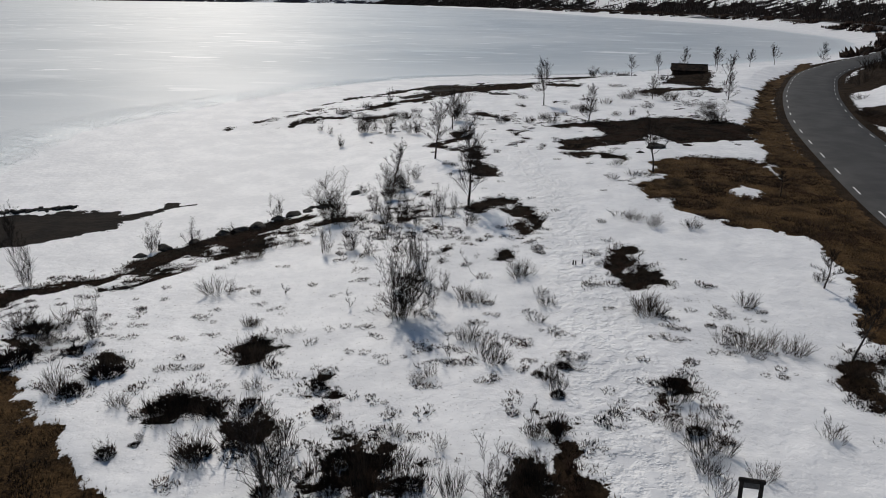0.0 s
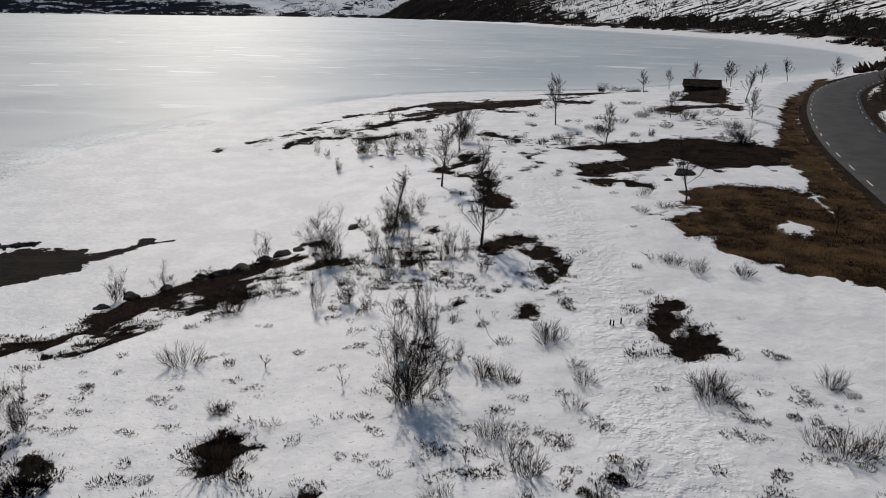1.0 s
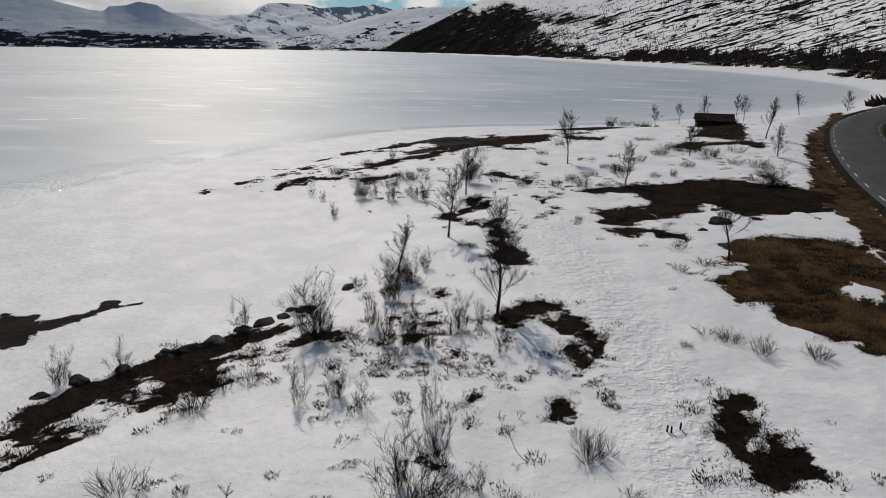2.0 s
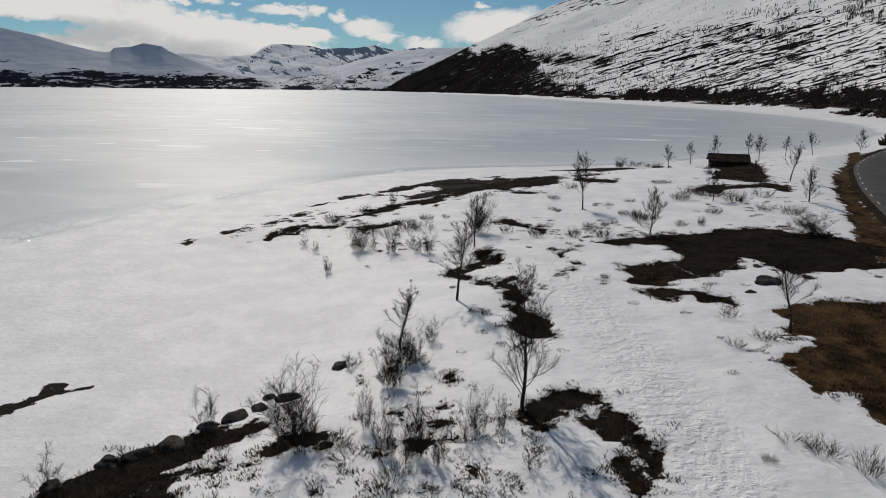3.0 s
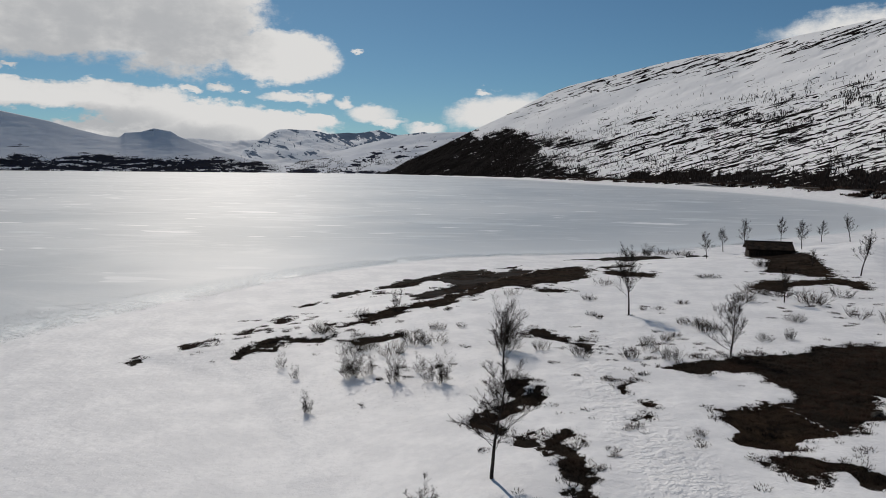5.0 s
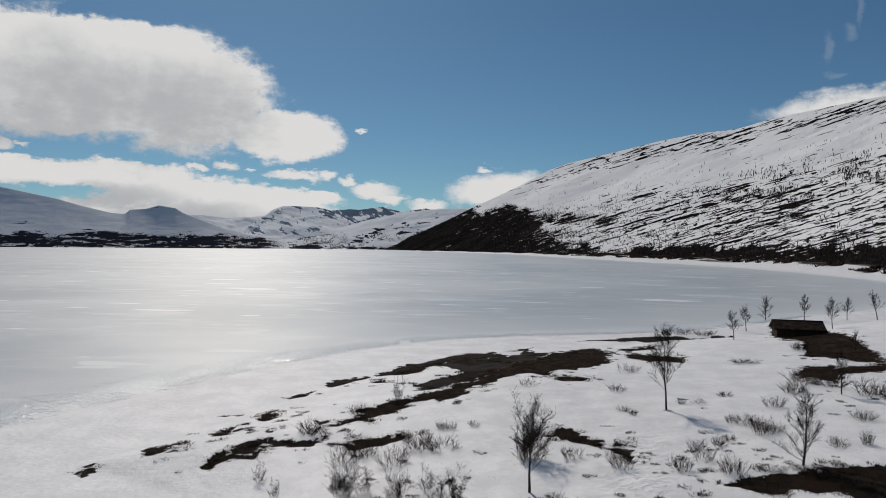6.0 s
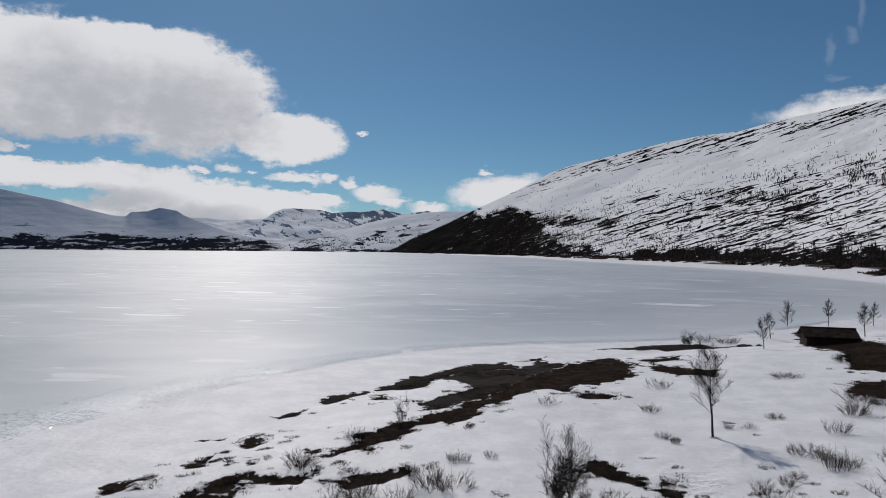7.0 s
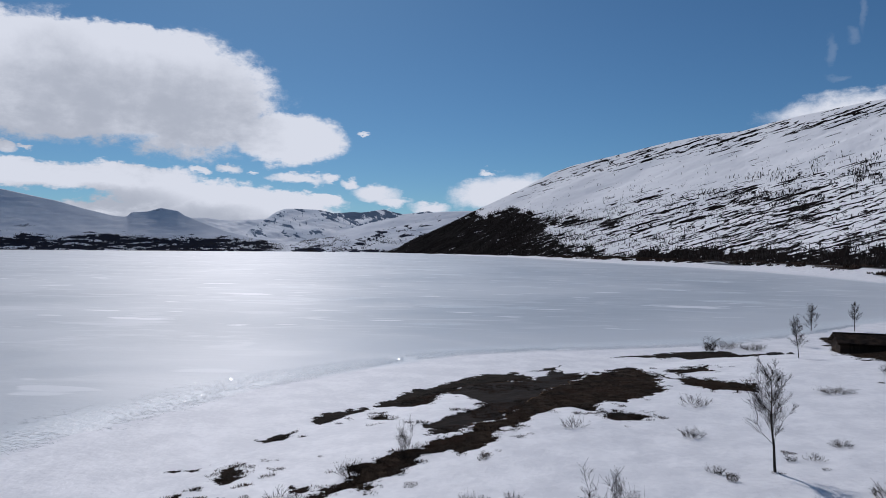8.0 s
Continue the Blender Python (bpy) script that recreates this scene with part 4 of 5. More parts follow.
for i in range(len(road_pts) - 1):
    for j in range(m - 1):
        faces.append((i * m + j, i * m + j + 1, (i + 1) * m + j + 1, (i + 1) * m + j))
road = solid("road", verts, faces, ASPHALT, smooth=True)
tagged(road, "narrow grey asphalt road with dashed white edge lines", "road", kind="structure")
fine_road = along(ROAD, 0.5)
fine_t = np.gradient(fine_road, axis=0)
fine_t /= np.hypot(*fine_t.T)[:, None]
for sgn in (-1, 1):
    for k in range(150, 560, 12):
        if not -5 < fine_road[k][1] < 190:
            continue
        verts, faces = [], []
        for j in range(5):
            p, d = fine_road[k + j], fine_t[k + j]
            q = np.array((d[1], -d[0]))
            z = float(road_height(p[1]))
            for off, up in ((3.0, 0.0), (3.0, 0.016), (3.10, 0.014), (3.10, -0.002)):
                verts.append((*(p + q * off * sgn), z - 0.012 + up))
        for j in range(4):
            for c in range(3):
                quad = (j * 4 + c, j * 4 + c + 1, j * 4 + c + 5, j * 4 + c + 4)
                faces.append(quad if sgn > 0 else quad[::-1])
        solid("edge_line", verts, faces, PAINT, road, "worn white painted dash" if k == 150 else "")


# ---- leafless trees and bushes ----
class Stems:
    """Tapering tubes gathered into one mesh."""

    def __init__(self):
        self.verts, self.faces = [], []

    def tube(self, points, r0, r1, sides=3):
        base, count = len(self.verts), len(points)
        for i, p in enumerate(points):
            way = (points[min(i + 1, count - 1)] - points[max(i - 1, 0)]).normalized()
            across = way.cross(Vector((0.31, 0.95, 0.1))).normalized()
            other = way.cross(across)
            r = r0 + (r1 - r0) * i / (count - 1)
            for j in range(sides):
                a = 2 * math.pi * j / sides
                self.verts.append(p + across * (r * math.cos(a)) + other * (r * math.sin(a)))
        for i in range(count - 1):
            for j in range(sides):
                k = (j + 1) % sides
                self.faces.append((base + i * sides + j, base + i * sides + k, base + (i + 1) * sides + k, base + (i + 1) * sides + j))
        self.faces.append(tuple(base + (count - 1) * sides + j for j in range(sides)))


def shoot(rng, start, way, length, steps, wander, lift):
    """A wavering line that bends slowly upwards."""
    points, p, d = [start.copy()], start.copy(), way.normalized()
    for _ in range(steps):
        d = (d + Vector((rng.gauss(0, wander), rng.gauss(0, wander), lift + rng.gauss(0, wander * 0.6)))).normalized()
        p = p + d * (length / steps)
        points.append(p.copy())
    return points


def outward(rng, angle, turn):
    s = math.sin(radians(angle))
    return Vector((s * math.cos(turn), s * math.sin(turn), math.cos(radians(angle))))


def bough(rng, stems, twigs, start, way, length, radius, twig_count, lift=0.045, open_=0.6, twig=0.0055, low=1.2):
    """A bough with side shoots, each with fine twigs; low: where along it the shoots begin, of 6."""
    line = shoot(rng, start, way, length, 6, 0.19, lift)
    stems.tube(line, radius, radius * 0.3, 4)
    for _ in range(twig_count):
        i = rng.uniform(low, 5.95)
        k = int(i)
        at = line[k].lerp(line[k + 1], i - k)
        along_way = (line[k + 1] - line[k]).normalized()
        d = (along_way + outward(rng, 80, rng.uniform(0, 6.283)) * open_ + Vector((0, 0, 0.12))).normalized()
        long = length * rng.uniform(0.2, 0.46) * (1.15 - i / 9)
        side_line = shoot(rng, at, d, long, 4, 0.22, 0.06)
        twigs.tube(side_line, max(radius * 0.26, 0.0045), 0.003, 3)
        for _ in range(7):
            j = rng.uniform(0.5, 3.9)
            q = int(j)
            tip = side_line[q].lerp(side_line[q + 1], j - q)
            e = ((side_line[q + 1] - side_line[q]).normalized() + outward(rng, 85, rng.uniform(0, 6.283)) * open_ * 1.2).normalized()
            twigs.tube(shoot(rng, tip, e, long * rng.uniform(0.3, 0.65), 2, 0.25, 0.02), twig, twig * 0.6, 3)


def finish(name, stems, twigs, stem_name, twig_name, stem_mat, twig_mat, label, category, group):
    root = tagged(new(name), label, category, group)
    for stem in stems if isinstance(stems, list) else [stems]:
        solid(stem_name, stem.verts, stem.faces, stem_mat, root)
    if twigs.faces:
        tagged(solid(twig_name, twigs.verts, twigs.faces, twig_mat, root), kind="stuff")
    return root


def birch(seed, tall, clear, spread_angle, boughs, lean, label, sides=12):
    """A leafless mountain birch with one stem; clear: how high the lowest boughs start."""
    rng = random.Random(seed)
    stems, twigs = Stems(), Stems()
    trunk = shoot(rng, Vector((0, 0, -0.25)), Vector((lean, lean * 0.4, 1)), tall * 0.88, 10, 0.055, 0.05)
    r = 0.009 * tall + 0.02
    stems.tube(trunk, r * 1.25, 0.012, 6)
    for b in range(boughs):
        f = clear + (0.96 - clear) * (b + rng.random()) / boughs
        k = min(int(f * 10), 9)
        at = trunk[k].lerp(trunk[k + 1], f * 10 - k)
        up = spread_angle * (1.0 - 0.45 * f) + rng.uniform(-10, 10)
        length = tall * 0.42 * (1 - 0.55 * f * f) * rng.uniform(0.7, 1.15)
        bough(rng, stems, twigs, at, outward(rng, up, b * 2.4 + rng.uniform(-0.5, 0.5)), length, r * (0.27 - 0.17 * f), sides + 5, 0.05, 0.66, 0.0042)
    return finish("birch_tree", stems, twigs, "trunk", "crown", BARK, TWIG, label, "tree", "leafless birches on the shore")


def vase_bush(seed, tall, wide, count, label):
    """Several stems that rise from one foot and spread like a vase."""
    rng = random.Random(seed)
    stems, twigs = [], Stems()
    for b in range(count):
        stems.append(Stems())
        turn = b * 2.4 + rng.uniform(-0.6, 0.6)
        foot = Vector((math.cos(turn), math.sin(turn), 0)) * rng.uniform(0.03, 0.34) * wide + Vector((0, 0, -0.15))
        bough(rng, stems[-1], twigs, foot, outward(rng, rng.uniform(0, 24), turn + rng.uniform(-1.2, 1.2)), tall * rng.choice((0.45, 0.6, 0.75, 1.05)) * rng.uniform(0.85, 1.1), 0.005 + 0.0016 * tall, 13, 0.02, 0.9, 0.0040, 0.5)
    return finish("birch_bush", stems, twigs, "stem", "brushwood", BARK, TWIG, label, "bush", "bushy birches in the snow")


def low_bush(seed, tall, wide, count, label):
    """A low mound of thin willow stems."""
    rng = random.Random(seed)
    stems, twigs = Stems(), Stems()
    for b in range(count):
        turn, out = rng.uniform(0, 6.283), math.sqrt(rng.random()) * wide * 0.42
        foot = Vector((math.cos(turn) * out, math.sin(turn) * out * 0.8, -0.08))
        line = shoot(rng, foot, outward(rng, 12 + 38 * out / wide * 2, turn + rng.uniform(-0.8, 0.8)), tall * rng.uniform(0.45, 1.05), 4, 0.17, 0.02)
        twigs.tube(line, 0.008, 0.004, 3)
        for _ in range(5):
            k = rng.randint(1, 3)
            d = ((line[k + 1] - line[k]).normalized() + outward(rng, 70, rng.uniform(0, 6.283)) * 0.7).normalized()
            twigs.tube(shoot(rng, line[k], d, tall * rng.uniform(0.25, 0.55), 3, 0.22, 0.0), 0.0055, 0.003, 3)
    return finish("willow_bush", [], twigs, "stem", "brushwood", BRUSH, BRUSH, label, "bush", "low willow bushes in the snow")


def sapling(seed, label):
    rng = random.Random(seed)
    stems, twigs = [Stems() for _ in range(3)], Stems()
    for b in range(3):
        bough(rng, stems[b], twigs, Vector((0.05 * b, 0, -0.1)), outward(rng, 12 + 9 * b, b * 2.3), 1.0 - 0.2 * b, 0.012, 4, 0.04)
    return finish("birch_sapling", stems, twigs, "stem", "brushwood", BARK, TWIG, label, "sapling", "young birches in the snow")


BIRCH_A = [(-1.1, 42.7, 5.6), (-4.3, 56.5, 5), (-3.7, 70.8, 4.1), (6.7, 87.3, 5.9), (10.5, 74.3, 3.9), (-6.8, 49.9, 3.4), (12.2, 51, 4.5), (29.7, 90.2, 3.7), (34.5, 106.8, 5), (62, 176.7, 4.5), (68.3, 178, 5.9), (53.5, 175.4, 5.1), (44.9, 145.6, 4.9), (25.1, 129.1, 3.9), (35.7, 155.1, 4.6), (46.2, 175, 4.8), (86.8, 194.5, 5.5), (20.8, 92.1, 3.2), (33.4, 115.6, 2.2), (15, 29.4, 2.2), (13.3, 23.1, 2.9), (19.1, 45.2, 2.1), (-5.4, 14.3, 3.4), (12.7, 19.8, 2.4)]
BIRCH_B = [(75.8, 145, 3.4), (94.5, 188, 3.6)]
VASE_A = [(-22.6, 30.5, 3.1, 1.8), (-19.1, 36.6, 2, 1.3), (-17.5, 38.4, 1.8, 1.4), (-28.9, 38.4, 2.3, 1.4), (-15.1, 23.4, 2.1, 1), (0.4, 14.7, 2.4, 1.6), (-13.5, 42.5, 1.8, 1.4), (-15.4, 39.5, 0.8, 0.7), (-9.2, 40.1, 2.9, 2.6), (-8.3, 33.9, 1.9, 1), (-7, 34.4, 1.7, 1.3), (-5.9, 33.4, 1.7, 0.9), (-6.8, 41, 1.9, 1.3), (-5.9, 39.1, 2.3, 1.3), (-5.1, 38.8, 2.2, 1.5), (-4.7, 39.1, 2.4, 1.3), (-4, 38.4, 1.8, 1), (-3, 30.3, 3, 1.2), (-3.5, 32.7, 1.9, 1), (-2.8, 40.7, 2, 1.1), (-3.1, 39.8, 2, 1.1), (-1.9, 40.9, 1.5, 0.8), (-3.3, 26, 3.3, 2.5), (-2.3, 26.9, 2.1, 1.2)]
VASE_B = [(-1.7, 28.8, 1.1, 0.8), (-4, 29, 1.8, 0.9), (-1, 38.1, 1.3, 0.9), (-5.3, 50.4, 1.3, 1.4), (-6.6, 45.2, 2.3, 1.9), (-6, 47.7, 1.9, 2), (-8.8, 48.1, 0.9, 1.4), (23.3, 74.4, 2, 3.8), (20.6, 145.4, 1.9, 2.5), (-12.9, 90.8, 2.2, 1.5), (-3.5, 76.2, 3.3, 2.6), (-12.9, 71.2, 1.8, 2), (-11.9, 71.4, 1.4, 1.6), (-10, 70, 2.2, 1.5), (-8.8, 71.6, 1.5, 1.4), (-8, 69.7, 1.5, 1.3), (-7.2, 69.5, 2.1, 1.5), (-18, 74.1, 1.4, 1.1), (-16.5, 71.7, 1, 0.9), (-14.2, 66.2, 1.4, 1)]
SAPLING_A = [(-8.8, 28.2, 0.8), (-5.6, 26.8, 0.8), (10.4, 18.2, 0.9), (1.6, 18.7, 0.9), (-1.2, 22.7, 0.8), (0.2, 22.4, 0.9), (-3.1, 36.4, 0.8), (-2.5, 37.3, 0.8), (-0.4, 33.1, 0.5), (1.4, 38.5, 0.7)]
LOW_A = [(56.9, 112.7, 2.5, 6.9), (68.7, 133, 2.9, 6.1), (47.8, 96.1, 1.1, 3.7), (42.6, 81.2, 0.9, 3.8), (1.3, 74.4, 1.1, 1.7), (4.3, 74, 0.9, 1.4), (5.8, 75.7, 1.1, 1.7), (6.6, 73.2, 1.1, 1.6), (7.5, 69.5, 0.7, 1.1), (4.8, 60.9, 0.4, 0.7), (10, 83.4, 0.7, 1.2), (10.8, 80.8, 1.2, 1.8), (-1.1, 76, 0.8, 1.3), (-2.6, 69.7, 0.6, 0.9), (18.7, 107.3, 0.4, 2.3), (20.1, 97.2, 1, 3.5), (21.4, 95.2, 0.9, 2.8), (22.9, 91.7, 1.4, 3.2), (26.8, 94.9, 1, 2.8), (18.7, 84.5, 0.7, 1.9), (13.9, 77.8, 0.6, 1.5), (15.7, 78.3, 1, 0.9), (23.9, 85.7, 1, 2.5), (25.3, 83.6, 1.1, 2.4)]
LOW_B = [(8.6, 73.5, 0.4, 1.4), (10.7, 73.3, 0.4, 2), (7, 103.3, 0.9, 2.9), (4.3, 93.9, 0.6, 1.8), (18.9, 107.3, 0.5, 3), (12.2, 92.2, 0.4, 1.5), (9.5, 89.2, 0.5, 1.1), (8.2, 89, 0.4, 0.7), (3.6, 87.1, 0.5, 1), (4.1, 85.8, 0.5, 0.7), (10.8, 83.8, 0.7, 2.2), (11, 82.7, 0.8, 1.5), (14.3, 88, 0.9, 1.7), (17.7, 92.9, 1.1, 2.3), (21.2, 98.3, 0.8, 2.1), (11.7, 81.4, 0.6, 1.5), (6.1, 77.7, 0.7, 1.6), (7.5, 78.4, 0.6, 1.1), (-2.6, 95.9, 0.9, 1.6), (-8.8, 82.2, 0.7, 1.1), (-8.2, 82.2, 0.6, 0.8), (-10.8, 80, 0.8, 1), (-9.6, 79.8, 0.9, 1.2), (-15.1, 86.6, 1, 1.6)]
LOW_C = [(-6.7, 82.8, 0.5, 0.9), (8.4, 79.5, 0.4, 1.1), (23.6, 149.5, 1.3, 5), (27.3, 148.5, 1.1, 4.1), (36.7, 144.3, 0.8, 3.1), (27.5, 115.4, 1.1, 2.2), (7.9, 40.3, 0.4, 1.6), (8.7, 39.6, 0.6, 1.4), (9.6, 38.6, 0.9, 1.3), (11.7, 38.3, 0.6, 1.3), (1.9, 31, 1, 1.3), (6.9, 27.4, 0.8, 1.5), (6.9, 26.5, 0.7, 1.5), (-0.8, 27.8, 0.8, 1), (-0.2, 27.7, 0.7, 0.9), (2.6, 28.8, 0.3, 0.9), (-5.5, 37.4, 0.7, 1.5), (-7.8, 39.9, 0.6, 1.7), (-7.1, 39, 0.6, 1.6), (-11.8, 35.4, 0.8, 1.2), (-10.8, 35.9, 0.7, 1.2), (-12.1, 33.6, 0.8, 1.6), (-13.9, 35, 0.5, 1.5), (5.6, 32.4, 0.3, 0.4)]
LOW_D = [(1.5, 31.8, 0.6, 0.8), (6.7, 39, 0.3, 0.6), (9.9, 53.1, 0.6, 1.5), (10.6, 50.1, 0.5, 1.4), (8.9, 49, 0.5, 1), (-17.3, 81.5, 0.9, 2.4), (-13.9, 76.3, 1.2, 2.2), (-13, 77.4, 1, 2.3), (-11, 75.7, 1.2, 2.2), (-9.7, 78.3, 1, 2.3), (-8.5, 78.2, 1, 2.3), (11.1, 27.6, 0.8, 1.1), (9.1, 24.2, 0.5, 1.1), (9.8, 23.6, 0.9, 1.5), (10.6, 23.6, 0.9, 1.5), (11.5, 23.4, 0.8, 1.2), (6.8, 26.5, 1, 1.5), (6.5, 20.1, 1.1, 1.1), (6.6, 18.5, 0.8, 1), (6.5, 17.3, 1, 1.3), (6.9, 17.2, 0.8, 1), (6.3, 16.4, 0.6, 0.9), (6.4, 15.6, 0.9, 1), (5.9, 18.4, 0.5, 0.7)]
LOW_E = [(7.7, 16.1, 0.6, 0.9), (1.7, 30.7, 0.6, 1.2), (-0.1, 27.7, 0.7, 1.1), (2.7, 27.6, 0.5, 1.1), (2.2, 25.9, 0.5, 0.9), (-0.5, 24.2, 0.8, 1.1), (0.1, 23.1, 0.8, 1.3), (0.6, 22.4, 0.9, 1.2), (-1.7, 21.2, 0.6, 0.5), (-2.1, 20.9, 0.4, 0.7), (2.6, 20.4, 0.9, 0.9), (2.4, 21.3, 0.6, 0.9), (-12, 28.4, 1, 1.7), (-9.4, 25, 0.5, 0.8), (-7.3, 24.2, 0.3, 0.7), (-8, 16.1, 1.1, 1.3), (-8, 15.6, 0.7, 0.9), (-11.6, 18.7, 0.5, 0.9), (-10.7, 16.2, 0.5, 0.8), (-10, 16.9, 0.3, 0.3), (-10.7, 17.9, 0.3, 0.4), (-17.5, 23.9, 0.7, 1.4), (-17.1, 24.8, 0.9, 1.4), (-17.1, 22.8, 0.7, 1.3)]
LOW_F = [(-16.2, 22.9, 0.5, 1.1), (-18.8, 24.5, 0.8, 1.4), (-1.1, 17.1, 0.6, 0.7), (-2.5, 17.8, 0.4, 0.7), (2.4, 18, 1, 0.8), (1.7, 17.8, 0.8, 0.7), (10.3, 17.9, 0.7, 0.8), (-7.6, 20.1, 0.4, 0.8), (-9.4, 18.8, 1, 1.1), (-9.8, 18.1, 1.1, 1.4), (-8.5, 18.4, 1, 1.2), (-6.9, 17, 1.7, 1.8), (-5.6, 16.5, 1.1, 1.5), (-5.4, 15, 1.4, 1.5), (-4.3, 15.4, 1.4, 1.2), (-3.7, 15.6, 1.4, 1.4), (-2.8, 14.8, 1.6, 1.5), (-2.2, 15.8, 1.3, 1.2), (-1.5, 14.9, 1.4, 1), (-0.6, 15, 1.2, 0.9), (1.5, 15.6, 1.3, 1.2), (1.8, 15, 1.1, 1), (2.8, 15.4, 0.9, 0.6), (15.2, 30.2, 0.5, 1)]
LOW_G = [(12.8, 22, 0.9, 1.2), (-14.1, 19.4, 1.1, 1.1), (-13.3, 20.9, 0.8, 1.2), (-8.2, 21.8, 1.1, 1.8), (-5.4, 20.7, 0.5, 0.9)]


def plant(protos, rows, size_of, seed):
    """Set copies of the protos on the ground; each proto takes the first place that falls to it."""
    rng = random.Random(seed)
    first = {}
    for i, row in enumerate(rows):
        k = i % len(protos) if len(row) < 5 else row[4]
        proto = protos[k]
        m = pose(row[0], row[1], ground_at(row[0], row[1]), 0, 0, rng.uniform(0, 360)) @ Matrix.Diagonal((*size_of(row, k, rng), 1))
        if proto in first:
            copy_thing(proto, m)
        else:
            first[proto] = m
    for proto, m in first.items():
        proto.matrix_basis = m


def upright(height_of):
    def size(row, k, rng):
        f = row[2] / height_of[k]
        return (f * rng.uniform(0.9, 1.1), f * rng.uniform(0.9, 1.1), f)
    return size


BIRCH_TALL = (5.6, 5.0, 4.1, 5.9, 3.9, 4.5, 3.0)
BIRCHES = [birch(101, 5.6, 0.12, 44, 26, 0.02, "leafless birch with many steep limbs from low down"),
           birch(102, 5.0, 0.28, 60, 26, -0.02, "leafless birch with a clear stem and wide open crown", 9),
           birch(103, 4.1, 0.30, 44, 26, 0.01, "slender leafless birch with a dense narrow crown", 8),
           birch(104, 5.9, 0.30, 56, 30, -0.01, "tall leafless birch on a bare trunk"),
           birch(105, 3.9, 0.10, 50, 26, 0.0, "round leafless birch branching close to the snow", 9),
           birch(106, 4.5, 0.34, 46, 22, 0.03, "thin leafless birch with a bare lower stem", 8),
           birch(107, 3.0, 0.30, 62, 14, 0.14, "small crooked leaning birch beside the road")]
plant(BIRCHES, [(*row, 0, k) for row, k in zip(BIRCH_A + BIRCH_B, (0, 1, 2, 3, 4, 5, 5, 4, 5, 2, 5, 2, 3, 1, 5, 4, 4, 2, 4, 6, 6, 6, 1, 6, 4, 4))], upright(BIRCH_TALL), 7)
VASES = [vase_bush(201, 2.0, 1.6, 12, "leafless birch bush with thin steep stems"), vase_bush(202, 2.0, 1.6, 17, "dense leafless birch bush of many stems"),
         vase_bush(203, 2.0, 1.6, 8, "open leafless birch bush of few stems"), vase_bush(204, 2.0, 1.6, 27, "broad dark birch thicket clump")]


def vase_size(row, k, rng):
    return (row[3] / 2.2, row[3] / 2.2, row[2] / 2.0)


vase_rows = VASE_A + VASE_B
plant(VASES, [(*row, 3 if row[3] > 1.8 else (i * 7) % 3) for i, row in enumerate(vase_rows)], vase_size, 8)
SAPLINGS = [sapling(301, "bare thin birch sapling standing in snow"), sapling(302, "bare crooked birch sapling standing in snow")]
plant(SAPLINGS, SAPLING_A, lambda row, k, rng: (row[2], row[2], row[2]), 9)
LOWS = [low_bush(401, 0.8, 1.4, 38, "low brown willow bush poking through snow"), low_bush(402, 0.8, 1.4, 54, "dense low willow bush poking through snow"),
        low_bush(403, 0.8, 1.4, 26, "thin sparse willow bush poking through snow"), low_bush(404, 0.8, 1.4, 46, "spreading brown willow bush on old snow")]
low_rows = LOW_A + LOW_B + LOW_C + LOW_D + LOW_E + LOW_F + LOW_G
plant(LOWS, low_rows, lambda row, k, rng: (row[3] / 1.8, row[3] / 1.8, row[2] / 0.8), 10)


# ---- heather, junipers and dead grass on the bare ground ----
def clump_field(name, spots, mat, blades, tall, wide, seed, label, category, spill=0.5, fat=0.11):
    rng = np.random.default_rng(seed)
    spots = np.array(spots, float)
    x, y, size = np.repeat(spots, blades, 0).T
    z = np.repeat(surface(spots[:, 0], spots[:, 1]), blades)
    count = len(x)
    a, lean = rng.uniform(0, 6.283, count), rng.uniform(0.15, 1.0, count)
    out = wide * size * np.sqrt(rng.random(count))
    bx, by_ = x + out * np.cos(a), y + out * np.sin(a)
    h = tall * size * rng.uniform(0.5, 1.15, count)
    bend = a + rng.uniform(-0.7, 0.7, count)
    base = np.stack([bx, by_, z - 0.03], 1)
    tip = np.stack([bx + lean * spill * h * np.cos(bend), by_ + lean * spill * h * np.sin(bend), z + h], 1)
    return tagged(slivers(name, base, tip, fat * h + 0.007, mat), label, category, kind="stuff")


rng = np.random.default_rng(5)
px_, py_ = rng.uniform(-34, 45, 160000), rng.uniform(11, 140, 160000)
inside, sorts = melt(px_, py_)
ok = (line_distance(ROAD_LINE[::3], px_, py_) > ROAD_HALF + 0.9) & (shore_distance(px_, py_) > 0.2)
near = np.clip(1.3 - py_ / 120, 0.25, 1)
blotch = rough(px_, py_, 2.6, 77, 3)
heath_at = ok & (inside > -0.5) & ((sorts < 1.5) | (sorts == 2) & (blotch > 0.12) | (sorts == 3) & (py_ > 70) & (blotch > 0.05)) & (rng.random(len(px_)) < near * np.clip(1.0 + inside * 2.2, 0.05, 1))
satellite = ok & (inside > -1.8) & (inside < -0.1) & (sorts != 2) & (rough(px_, py_, 0.9, 79, 2) > 0.4)
heath_at |= satellite
clump_field("heather", [(x, y, s) for x, y, s in zip(px_[heath_at], py_[heath_at], rng.uniform(0.6, 1.3, heath_at.sum()))], HEATHER, 19, 0.095, 0.24, 6, "dark brown heather and crowberry covering the bare patches", "heather", 1.6, 0.16)
turf_at = ok & (inside > -0.05) & (sorts == 2) & (rng.random(len(px_)) < near * 0.75)
